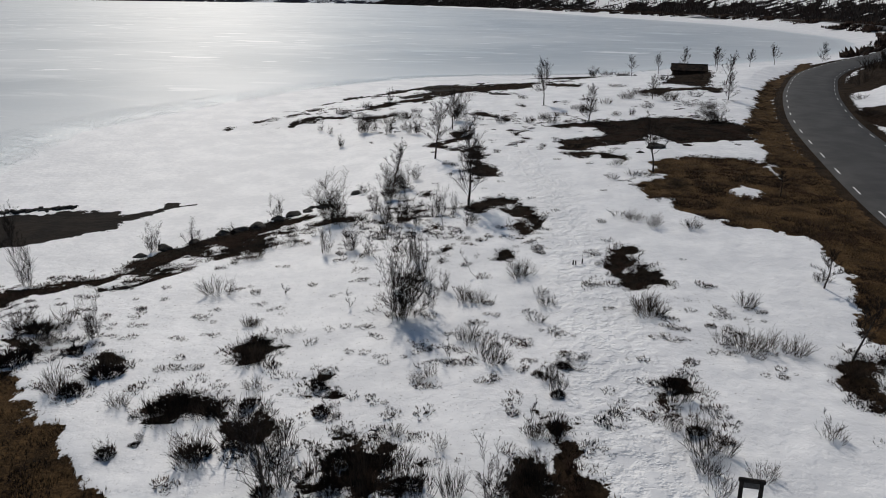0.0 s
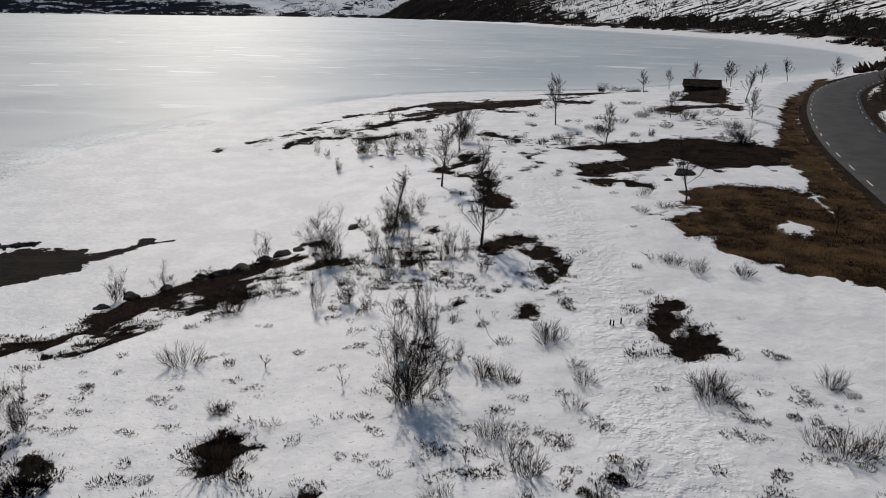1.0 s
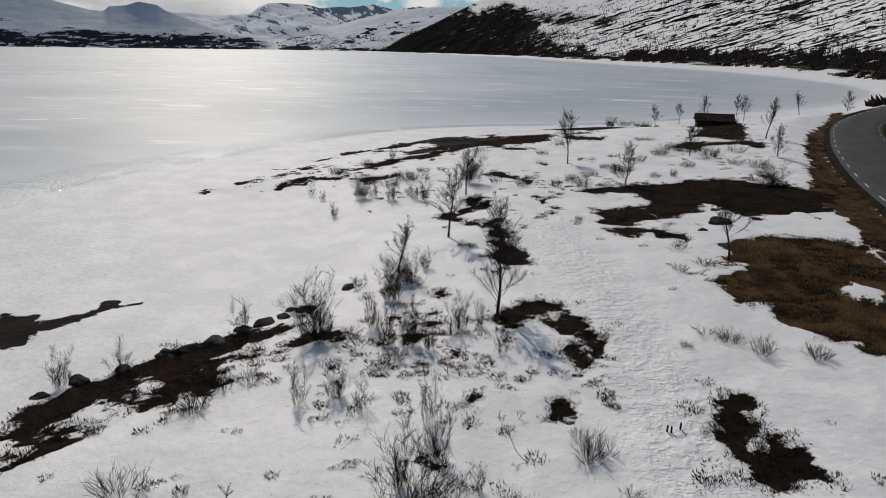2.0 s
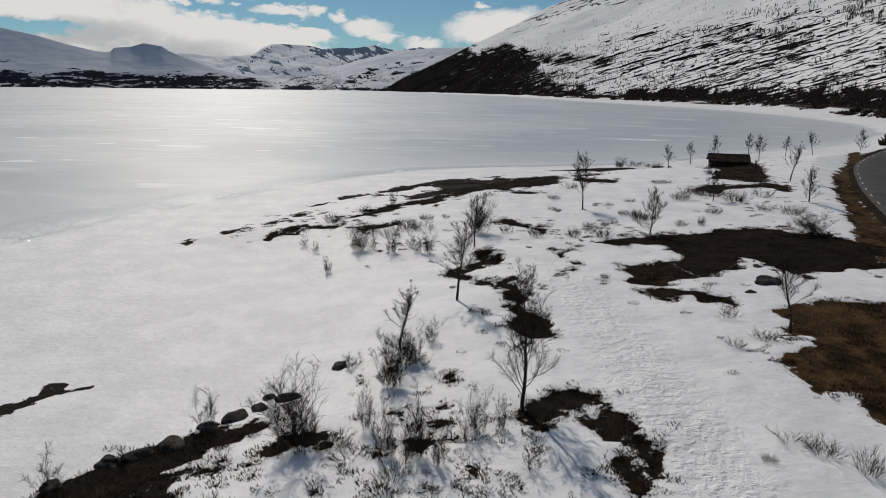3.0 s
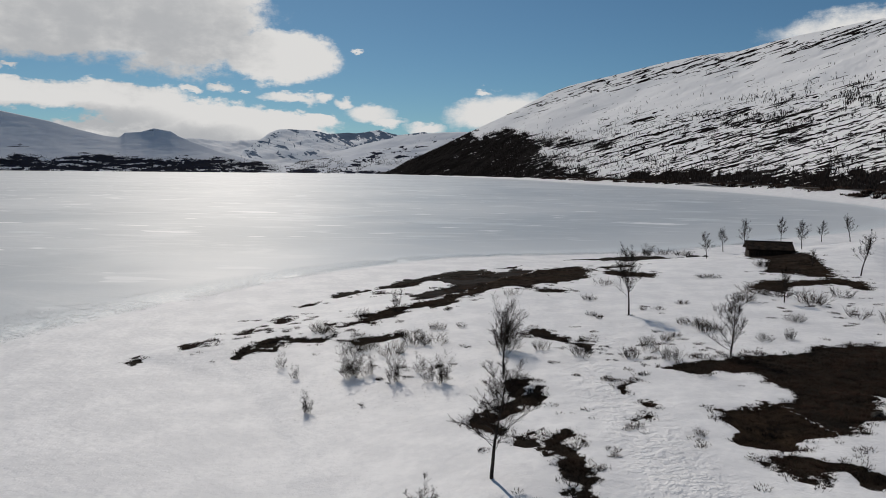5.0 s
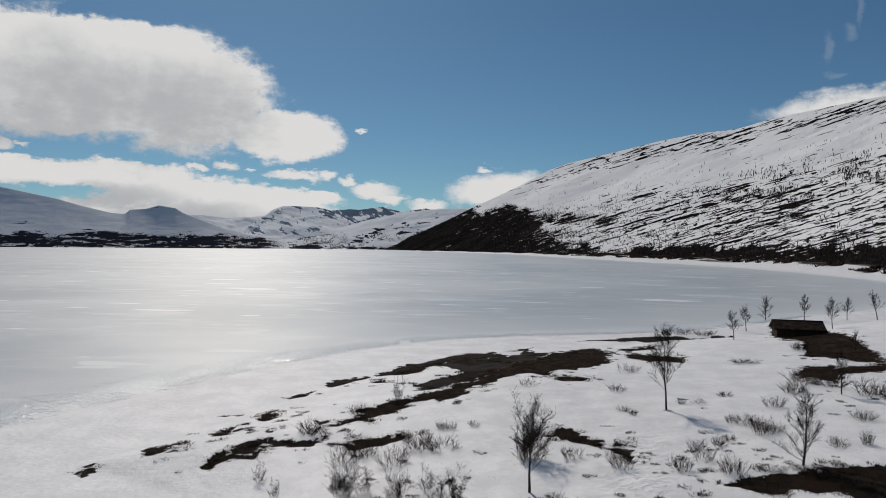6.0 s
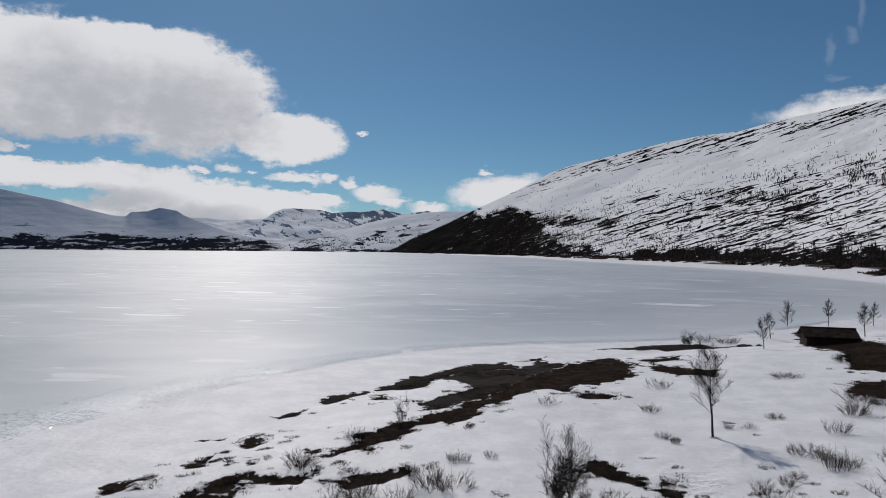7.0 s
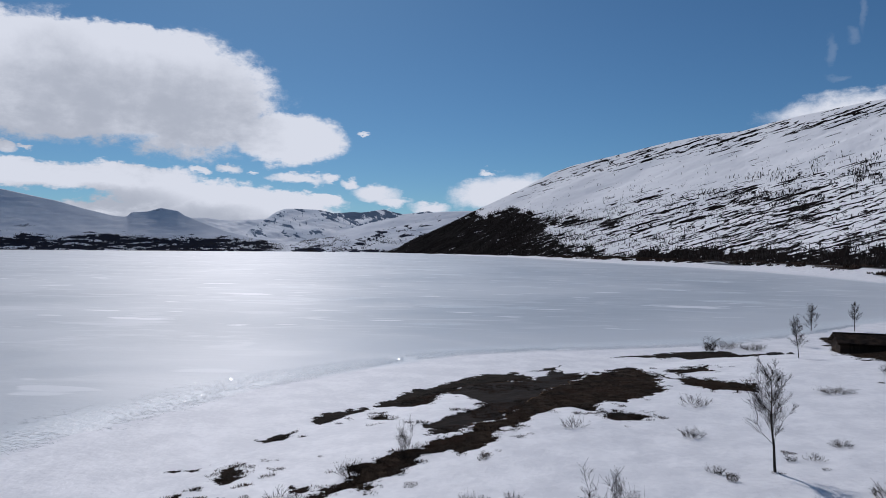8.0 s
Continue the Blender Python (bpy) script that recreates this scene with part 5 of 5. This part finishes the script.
clump_field("dead_grass", [(x, y, s) for x, y, s in zip(px_[turf_at], py_[turf_at], rng.uniform(0.6, 1.3, turf_at.sum()))], STRAW, 5, 0.15, 0.22, 7, "matted brown dead grass beside the road", "grass")
# sprigs that poke through the snow round the thickets
sprigs = []
for tx, ty, tr, count in ((-5, 38, 5, 230), (-9, 23, 7, 170), (-17, 23, 6, 330), (-0.5, 23, 4, 110), (9, 25, 3.5, 110), (6.4, 19.5, 2, 90), (-9, 70.5, 5, 60), (8, 77, 5, 70),
                          (24, 90, 8, 130), (12, 47, 5, 110), (-14.5, 37.5, 3.5, 180), (-3, 15.5, 5, 120), (2.5, 22, 2, 60), (1.5, 36, 3, 60), (-22, 28, 5, 160), (-20, 86, 6, 70), (8, 87, 4, 30), (0, 74, 4, 40)):
    for _ in range(count // 4):
        cx, cy = tx + rng.normal(0, tr * 0.5), ty + rng.normal(0, tr * 0.5)
        for _ in range(rng.integers(1, 6)):
            sprigs.append((cx + rng.normal(0, 0.22), cy + rng.normal(0, 0.15), rng.uniform(0.5, 1.5)))
clump_field("heather_sprigs", sprigs, HEATHER, 40, 0.06, 0.15, 8, "dark heather sprigs poking through the snow", "heather", 1.8, 0.15)


# low junipers, half snowed in, on the near rise
def juniper(seed, label):
    """A low mound of short dense sprays."""
    rng = random.Random(seed)
    verts, faces = [], []
    for _ in range(420):
        turn, out = rng.uniform(0, 6.283), math.sqrt(rng.random())
        lump = 0.75 + 0.25 * math.sin(3 * turn + seed) * math.sin(5 * out + seed)
        foot = Vector((0.5 * out * lump * math.cos(turn), 0.42 * out * lump * math.sin(turn), 0.30 * (1 - out ** 2) * lump * rng.uniform(0.2, 1.0) - 0.03))
        tip = foot + Vector((math.cos(turn) * out, math.sin(turn) * out, 0.9)) * rng.uniform(0.07, 0.17) + Vector((rng.uniform(-0.05, 0.05), rng.uniform(-0.05, 0.05), 0))
        k, w, b = len(verts), rng.uniform(0.010, 0.022), rng.uniform(0, 6.283)
        verts += [tuple(foot + Vector((w * math.cos(b + 2.094 * q), w * math.sin(b + 2.094 * q), 0))) for q in range(3)] + [tuple(tip)]
        faces += [(k, k + 1, k + 3), (k + 1, k + 2, k + 3), (k + 2, k, k + 3)]
    return tagged(solid("juniper_bush", verts, faces, HEATHER), label, "bush", "junipers on the near rise")


JUNIPERS = [(-10.1, 18.6, 0.99), (-9.8, 19.1, 1.00), (-8.4, 18.7, 1.06), (-7.1, 17.0, 1.07), (-8.0, 16.3, 1.06), (-3.8, 16.3, 1.17), (-2.7, 16.3, 1.16), (-3.9, 15.1, 0.96), (-5.6, 14.7, 0.80), (-13.1, 20.6, 1.21), (-13.6, 19.4, 1.08), (-15.1, 22.2, 0.96), (-5.4, 20.2, 0.78), (-5.0, 18.7, 0.74), (-10.0, 16.6, 0.37), (-10.6, 16.1, 0.74), (-16.8, 21.2, 1.44), (-17.7, 23.9, 1.30), (-3.0, 15.2, 0.95), (-1.8, 15.3, 0.95), (-7.4, 19.0, 0.77), (2.6, 20.2, 0.67), (3.0, 22.2, 0.62), (2.4, 18.4, 0.81), (1.6, 16.0, 0.98), (6.5, 21.0, 1.12), (6.5, 18.2, 0.74)]
JUNIPER_KINDS = [juniper(501, "dense dark juniper bush low in the snow"), juniper(502, "ragged dark juniper bush half buried in snow"), juniper(503, "flat dark juniper bush spreading over snow")]
plant(JUNIPER_KINDS, JUNIPERS, lambda row, k, rng: (row[2] * rng.uniform(1.0, 1.3), row[2], row[2] * rng.uniform(0.9, 1.25)), 31)


# stones, scrub and bare streaks between the far shore and the road
far_rng = np.random.default_rng(23)
far_line = along([tuple(p) for p in SHORE[17:28]], 3.0)
far_spots = []
while len(far_spots) < 3400:
    k = far_rng.integers(0, len(far_line) - 1)
    way = far_line[k + 1] - far_line[k]
    way = way / np.hypot(*way)
    out = 4 + 60 * far_rng.random() ** 1.3
    spot = far_line[k] + np.array((way[1], -way[0])) * out
    if rough(spot[:1] / 9, spot[1:] / 9, 1.0, 71, 3)[0] > 0.10 - 0.25 * out / 60:
        far_spots.append((*spot, far_rng.uniform(1.5, 5.5)))
at = np.array(far_spots)
at = at[line_distance(ROAD_LINE[::3], at[:, 0], at[:, 1]) > ROAD_HALF + 1.6]
clump_field("shore_scrub", at, HEATHER, 14, 0.42, 0.55, 24, "dark stones and scrub along the far shore", "scrub", 1.0, 0.5)


# ---- boulders ----
def boulder(seed, label):
    bm = bmesh.new()
    bmesh.ops.create_icosphere(bm, subdivisions=3, radius=0.5)
    for v in bm.verts:
        n1 = noise.noise(v.co * 1.6 + Vector((seed * 3.7, 0, 0))) + 0.4 * noise.noise(v.co * 4.0 + Vector((0, seed, 0)))
        v.co *= 1 + 0.5 * n1
        v.co.z *= 0.55
    mesh = bpy.data.meshes.new("boulder")
    bm.to_mesh(mesh)
    bm.free()
    mesh.materials.append(STONE)
    return tagged(new("boulder", mesh), label, "boulder", "boulders along the shore")


STONES = [boulder(1, "dark lichen-grown boulder half sunk in snow"), boulder(2, "rounded grey boulder on the lake bank"), boulder(3, "flat dark stone on the lake bank")]
first = {}
BOULDERS = [(14.2, 59.2, 1.7, 0), (13.6, 63.4, 0.8, 1), (15.0, 63.2, 0.6, 2), (12.4, 57.2, 0.6, 1), (-9.4, 48.4, 0.9, 0), (-16.1, 39.9, 1.1, 1), (-15.3, 40.3, 1.0, 2), (-14.4, 41.2, 1.2, 0),
            (-13.4, 42.4, 0.9, 1), (-12.6, 43.2, 1.1, 2), (-11.8, 44.0, 0.8, 0), (-11.0, 44.9, 1.0, 2), (-17.4, 38.4, 0.8, 0), (-18.6, 37.2, 0.9, 2), (-19.5, 35.8, 0.7, 1), (-11.9, 45.3, 0.7, 1),
            (24.5, 134.8, 1.3, 2), (25.6, 135.3, 1.1, 0), (26.9, 135.6, 1.0, 1)]
for i, (x, y, s, k) in enumerate(BOULDERS):
    s = s * (1.05 if x < -9.5 else 1.0)
    m = pose(x, y, ground_at(x, y) + 0.02 * s, 0, 0, i * 67) @ Matrix.Diagonal((s, s * 0.75, s * 0.85, 1))
    if k in first:
        copy_thing(STONES[k], m)
    else:
        first[k] = m
for k, m in first.items():
    STONES[k].matrix_basis = m
# broken stones and ice rubble along the outer edge of the open pool
rubble_v, rubble_f = [], []
rng = np.random.default_rng(17)
for i in range(260):
    f = rng.random()
    x = -38 + 9.5 * f
    y = 42.9 + 0.45 * (x + 32.5) + rng.normal(0, 0.22)
    s, z = rng.uniform(0.08, 0.30), LAKE + 0.08
    k = len(rubble_v)
    for dz in (0, 1):
        for q in range(4):
            a = q * 1.571 + rng.uniform(-0.4, 0.4)
            rr = s * (1.0 if dz == 0 else 0.6) * rng.uniform(0.7, 1.2)
            rubble_v.append((x + rr * math.cos(a), y + rr * math.sin(a), z + dz * s * rng.uniform(0.5, 0.9) - 0.05))
    rubble_f += [(k, k + 1, k + 5, k + 4), (k + 1, k + 2, k + 6, k + 5), (k + 2, k + 3, k + 7, k + 6), (k + 3, k, k + 4, k + 7), (k + 4, k + 5, k + 6, k + 7)]
tagged(solid("rubble", rubble_v, rubble_f, STONE), "dark broken stones along the edge of the pool", "stones", kind="stuff")


# broken plates of wet ice along the shore crack
shard_rng = np.random.default_rng(41)
crack = along([tuple(p) for p in ICE_EDGE[3:12]], 0.5)
count = 21000
k = shard_rng.integers(0, len(crack) - 1, count)
way = crack[k + 1] - crack[k]
way /= np.hypot(*way.T)[:, None]
reach = np.interp(crack[k][:, 1], (60, 90, 120, 150, 190), (9.0, 8.5, 6.0, 2.2, 0.8))
out = reach * (0.04 + shard_rng.random(count) ** 1.7) + 0.9 * rough(crack[k][:, 0], crack[k][:, 1], 9, 43, 3)
spot = crack[k] + np.stack([-way[:, 1], way[:, 0]], 1) * out[:, None] + shard_rng.normal(0, 0.5, (count, 2))
keep = rough(spot[:, 0], spot[:, 1], 5.0, 47, 3) > -0.3
spot = spot[keep]
count = len(spot)
size = shard_rng.uniform(0.02, 0.075, count)
lean_x, lean_y, turn = shard_rng.normal(0, 0.14, count), shard_rng.normal(0, 0.14, count), shard_rng.uniform(0, 6.283, count)
plates = np.empty((count, 4, 3))
for q in range(3):
    dx, dy = size * np.cos(turn + 2.094 * q), size * np.sin(turn + 2.094 * q)
    plates[:, q] = np.stack([spot[:, 0] + dx, spot[:, 1] + dy, LAKE + 0.022 + lean_x * dx + lean_y * dy], 1)
plates[:, 3] = np.stack([spot[:, 0], spot[:, 1], np.full(count, LAKE - 0.05)], 1)
plates[:, :, 2] += np.clip(surface(spot[:, 0], spot[:, 1]) - LAKE, 0, 0.3)[:, None]
first_corner = np.arange(count)[:, None, None] * 4
tagged(solid("ice_shards", plates.reshape(-1, 3).tolist(), (first_corner + np.array([(0, 1, 2), (0, 3, 1), (1, 3, 2), (2, 3, 0)])[None]).reshape(-1, 3).tolist(), SHARD),
       "broken wet ice plates glittering along the shore crack", "ice", kind="stuff")


# ---- boathouse, information board, stakes ----
def boathouse():
    """A low timber boathouse with a sod roof, set into the bank."""
    root = tagged(new("boathouse"), "low dark timber boathouse with a brown sod roof", "boathouse")
    long, deep, eave, ridge = 6.3, 4.4, 1.6, 2.5
    for y, name in ((-deep / 2, "front"), (deep / 2, "back")):
        panel = part("wall", box(long - 0.3, 0.10, eave, (0, y * 0.94, eave / 2), 0), TIMBER, root)
        count = 30
        mesh = None
        for i in range(count):
            x = -long / 2 + 0.25 + (long - 0.5) * i / (count - 1)
            if mesh is None:
                board = part("board", box(0.17, 0.035, eave, (0, 0, 0), 0.004), TIMBER, panel)
                mesh = board.data
            else:
                board = new("board", mesh)
                board.parent = panel
            board.matrix_basis = pose(x, y * 0.94 + math.copysign(0.075 + 0.012 * (i % 2), y), eave / 2)
    for sx in (-1, 1):
        bm = bmesh.new()
        x0, x1 = sx * (long / 2 - 0.25), sx * (long / 2 - 0.12)
        ring = [(-deep * 0.47, 0), (deep * 0.47, 0), (deep * 0.47, eave), (0, ridge), (-deep * 0.47, eave)]
        vs = [[bm.verts.new((x, y, z)) for y, z in ring] for x in (x0, x1)]
        bm.faces.new(vs[0]), bm.faces.new(vs[1][::-1])
        for i in range(5):
            bm.faces.new((vs[0][i], vs[1][i], vs[1][(i + 1) % 5], vs[0][(i + 1) % 5]))
        bmesh.ops.recalc_face_normals(bm, faces=bm.faces)
        part("gable", bm, TIMBER, root)
    for sgn in (-1, 1):
        bm = bmesh.new()
        rows = []
        nx, ny = 30, 10
        for lift in (0.0, 0.22):
            grid = []
            for i in range(nx + 1):
                line = []
                for j in range(ny + 1):
                    x = (i / nx - 0.5) * (long + 0.5)
                    v = j / ny
                    y = sgn * (deep / 2 + 0.35) * (1 - v)
                    z = eave - 0.08 + (ridge - eave + 0.12) * v + lift
                    if lift:
                        z += 0.10 * noise.noise(Vector((x * 1.1, y * 1.3, 4))) + 0.05 * noise.noise(Vector((x * 4, y * 4, 1)))
                    line.append(bm.verts.new((x, y, z)))
                grid.append(line)
            rows.append(grid)
        for g in rows:
            for i in range(nx):
                for j in range(ny):
                    bm.faces.new((g[i][j], g[i + 1][j], g[i + 1][j + 1], g[i][j + 1]))
        for i in range(nx):
            for j in (0, ny):
                bm.faces.new((rows[0][i][j], rows[0][i + 1][j], rows[1][i + 1][j], rows[1][i][j]))
        for j in range(ny):
            for i in (0, nx):
                bm.faces.new((rows[0][i][j], rows[0][i][j + 1], rows[1][i][j + 1], rows[1][i][j]))
        bmesh.ops.recalc_face_normals(bm, faces=bm.faces)
        part("roof", bm, SOD, root, "brown grassy sod slope")
    part("ridge_log", box(long + 0.6, 0.22, 0.16, (0, 0, ridge + 0.28), 0.04), SOD, root)
    for sgn in (-1, 1):
        part("eave_log", box(long + 0.55, 0.12, 0.20, (0, sgn * (deep / 2 + 0.36), eave + 0.02), 0.03), SOD, root)
    root.matrix_basis = pose(38.7, 143.0, -1.65, 0, 0, -12)
    return root


boathouse()


def information_board():
    root = tagged(new("information_board"), "dark wooden frame board standing among bushes in snow", "board")
    for x in (-0.24, 0.24):
        part("post", box(0.09, 0.09, 1.15, (x, 0, 0.40), 0.008, (-8, 0, 0)), POST, root)
    part("top_rail", box(0.64, 0.10, 0.10, (0, 0.07, 0.93), 0.01, (-8, 0, 0)), POST, root)
    part("panel", box(0.50, 0.04, 0.16, (0, 0.055, 0.80), 0.005, (-8, 0, 0)), GLASSY, root, "weathered grey panel")
    root.matrix_basis = pose(6.95, 15.0, ground_at(6.95, 15.0) - 0.18, 0, 0, -8)


information_board()


def stake(x, y, tall, lean):
    root = tagged(new("stake"), "short dark wooden stake in the snow", "stake", "stakes beside the trail")
    bm = bmesh.new()
    bmesh.ops.create_cone(bm, cap_ends=True, segments=8, radius1=0.035, radius2=0.03, depth=tall, matrix=pose(0, 0, tall / 2 - 0.1, lean, 0, 0))
    part("post", bm, POST, root)
    root.matrix_basis = pose(x, y, ground_at(x, y))


stake(4.40, 32.45, 0.35, 5)
stake(4.52, 32.40, 0.32, -6)
stake(4.86, 32.60, 0.36, 8)


def fallen_stick(x, y, turn, long):
    rng = random.Random(int(x * 10))
    stems, twigs = Stems(), Stems()
    bough(rng, stems, twigs, Vector((0, 0, -0.05)), outward(rng, 62, 0), long, 0.016, 5, 0.03)
    root = finish("leaning_branch", stems, twigs, "stem", "brushwood", BARK, TWIG, "bare leaning branch stuck in the snow", "branch", "")
    root.matrix_basis = pose(x, y, ground_at(x, y), 0, 0, turn)


fallen_stick(-0.15, 30.4, 140, 1.8)
fallen_stick(7.6, 25.3, 120, 0.9)
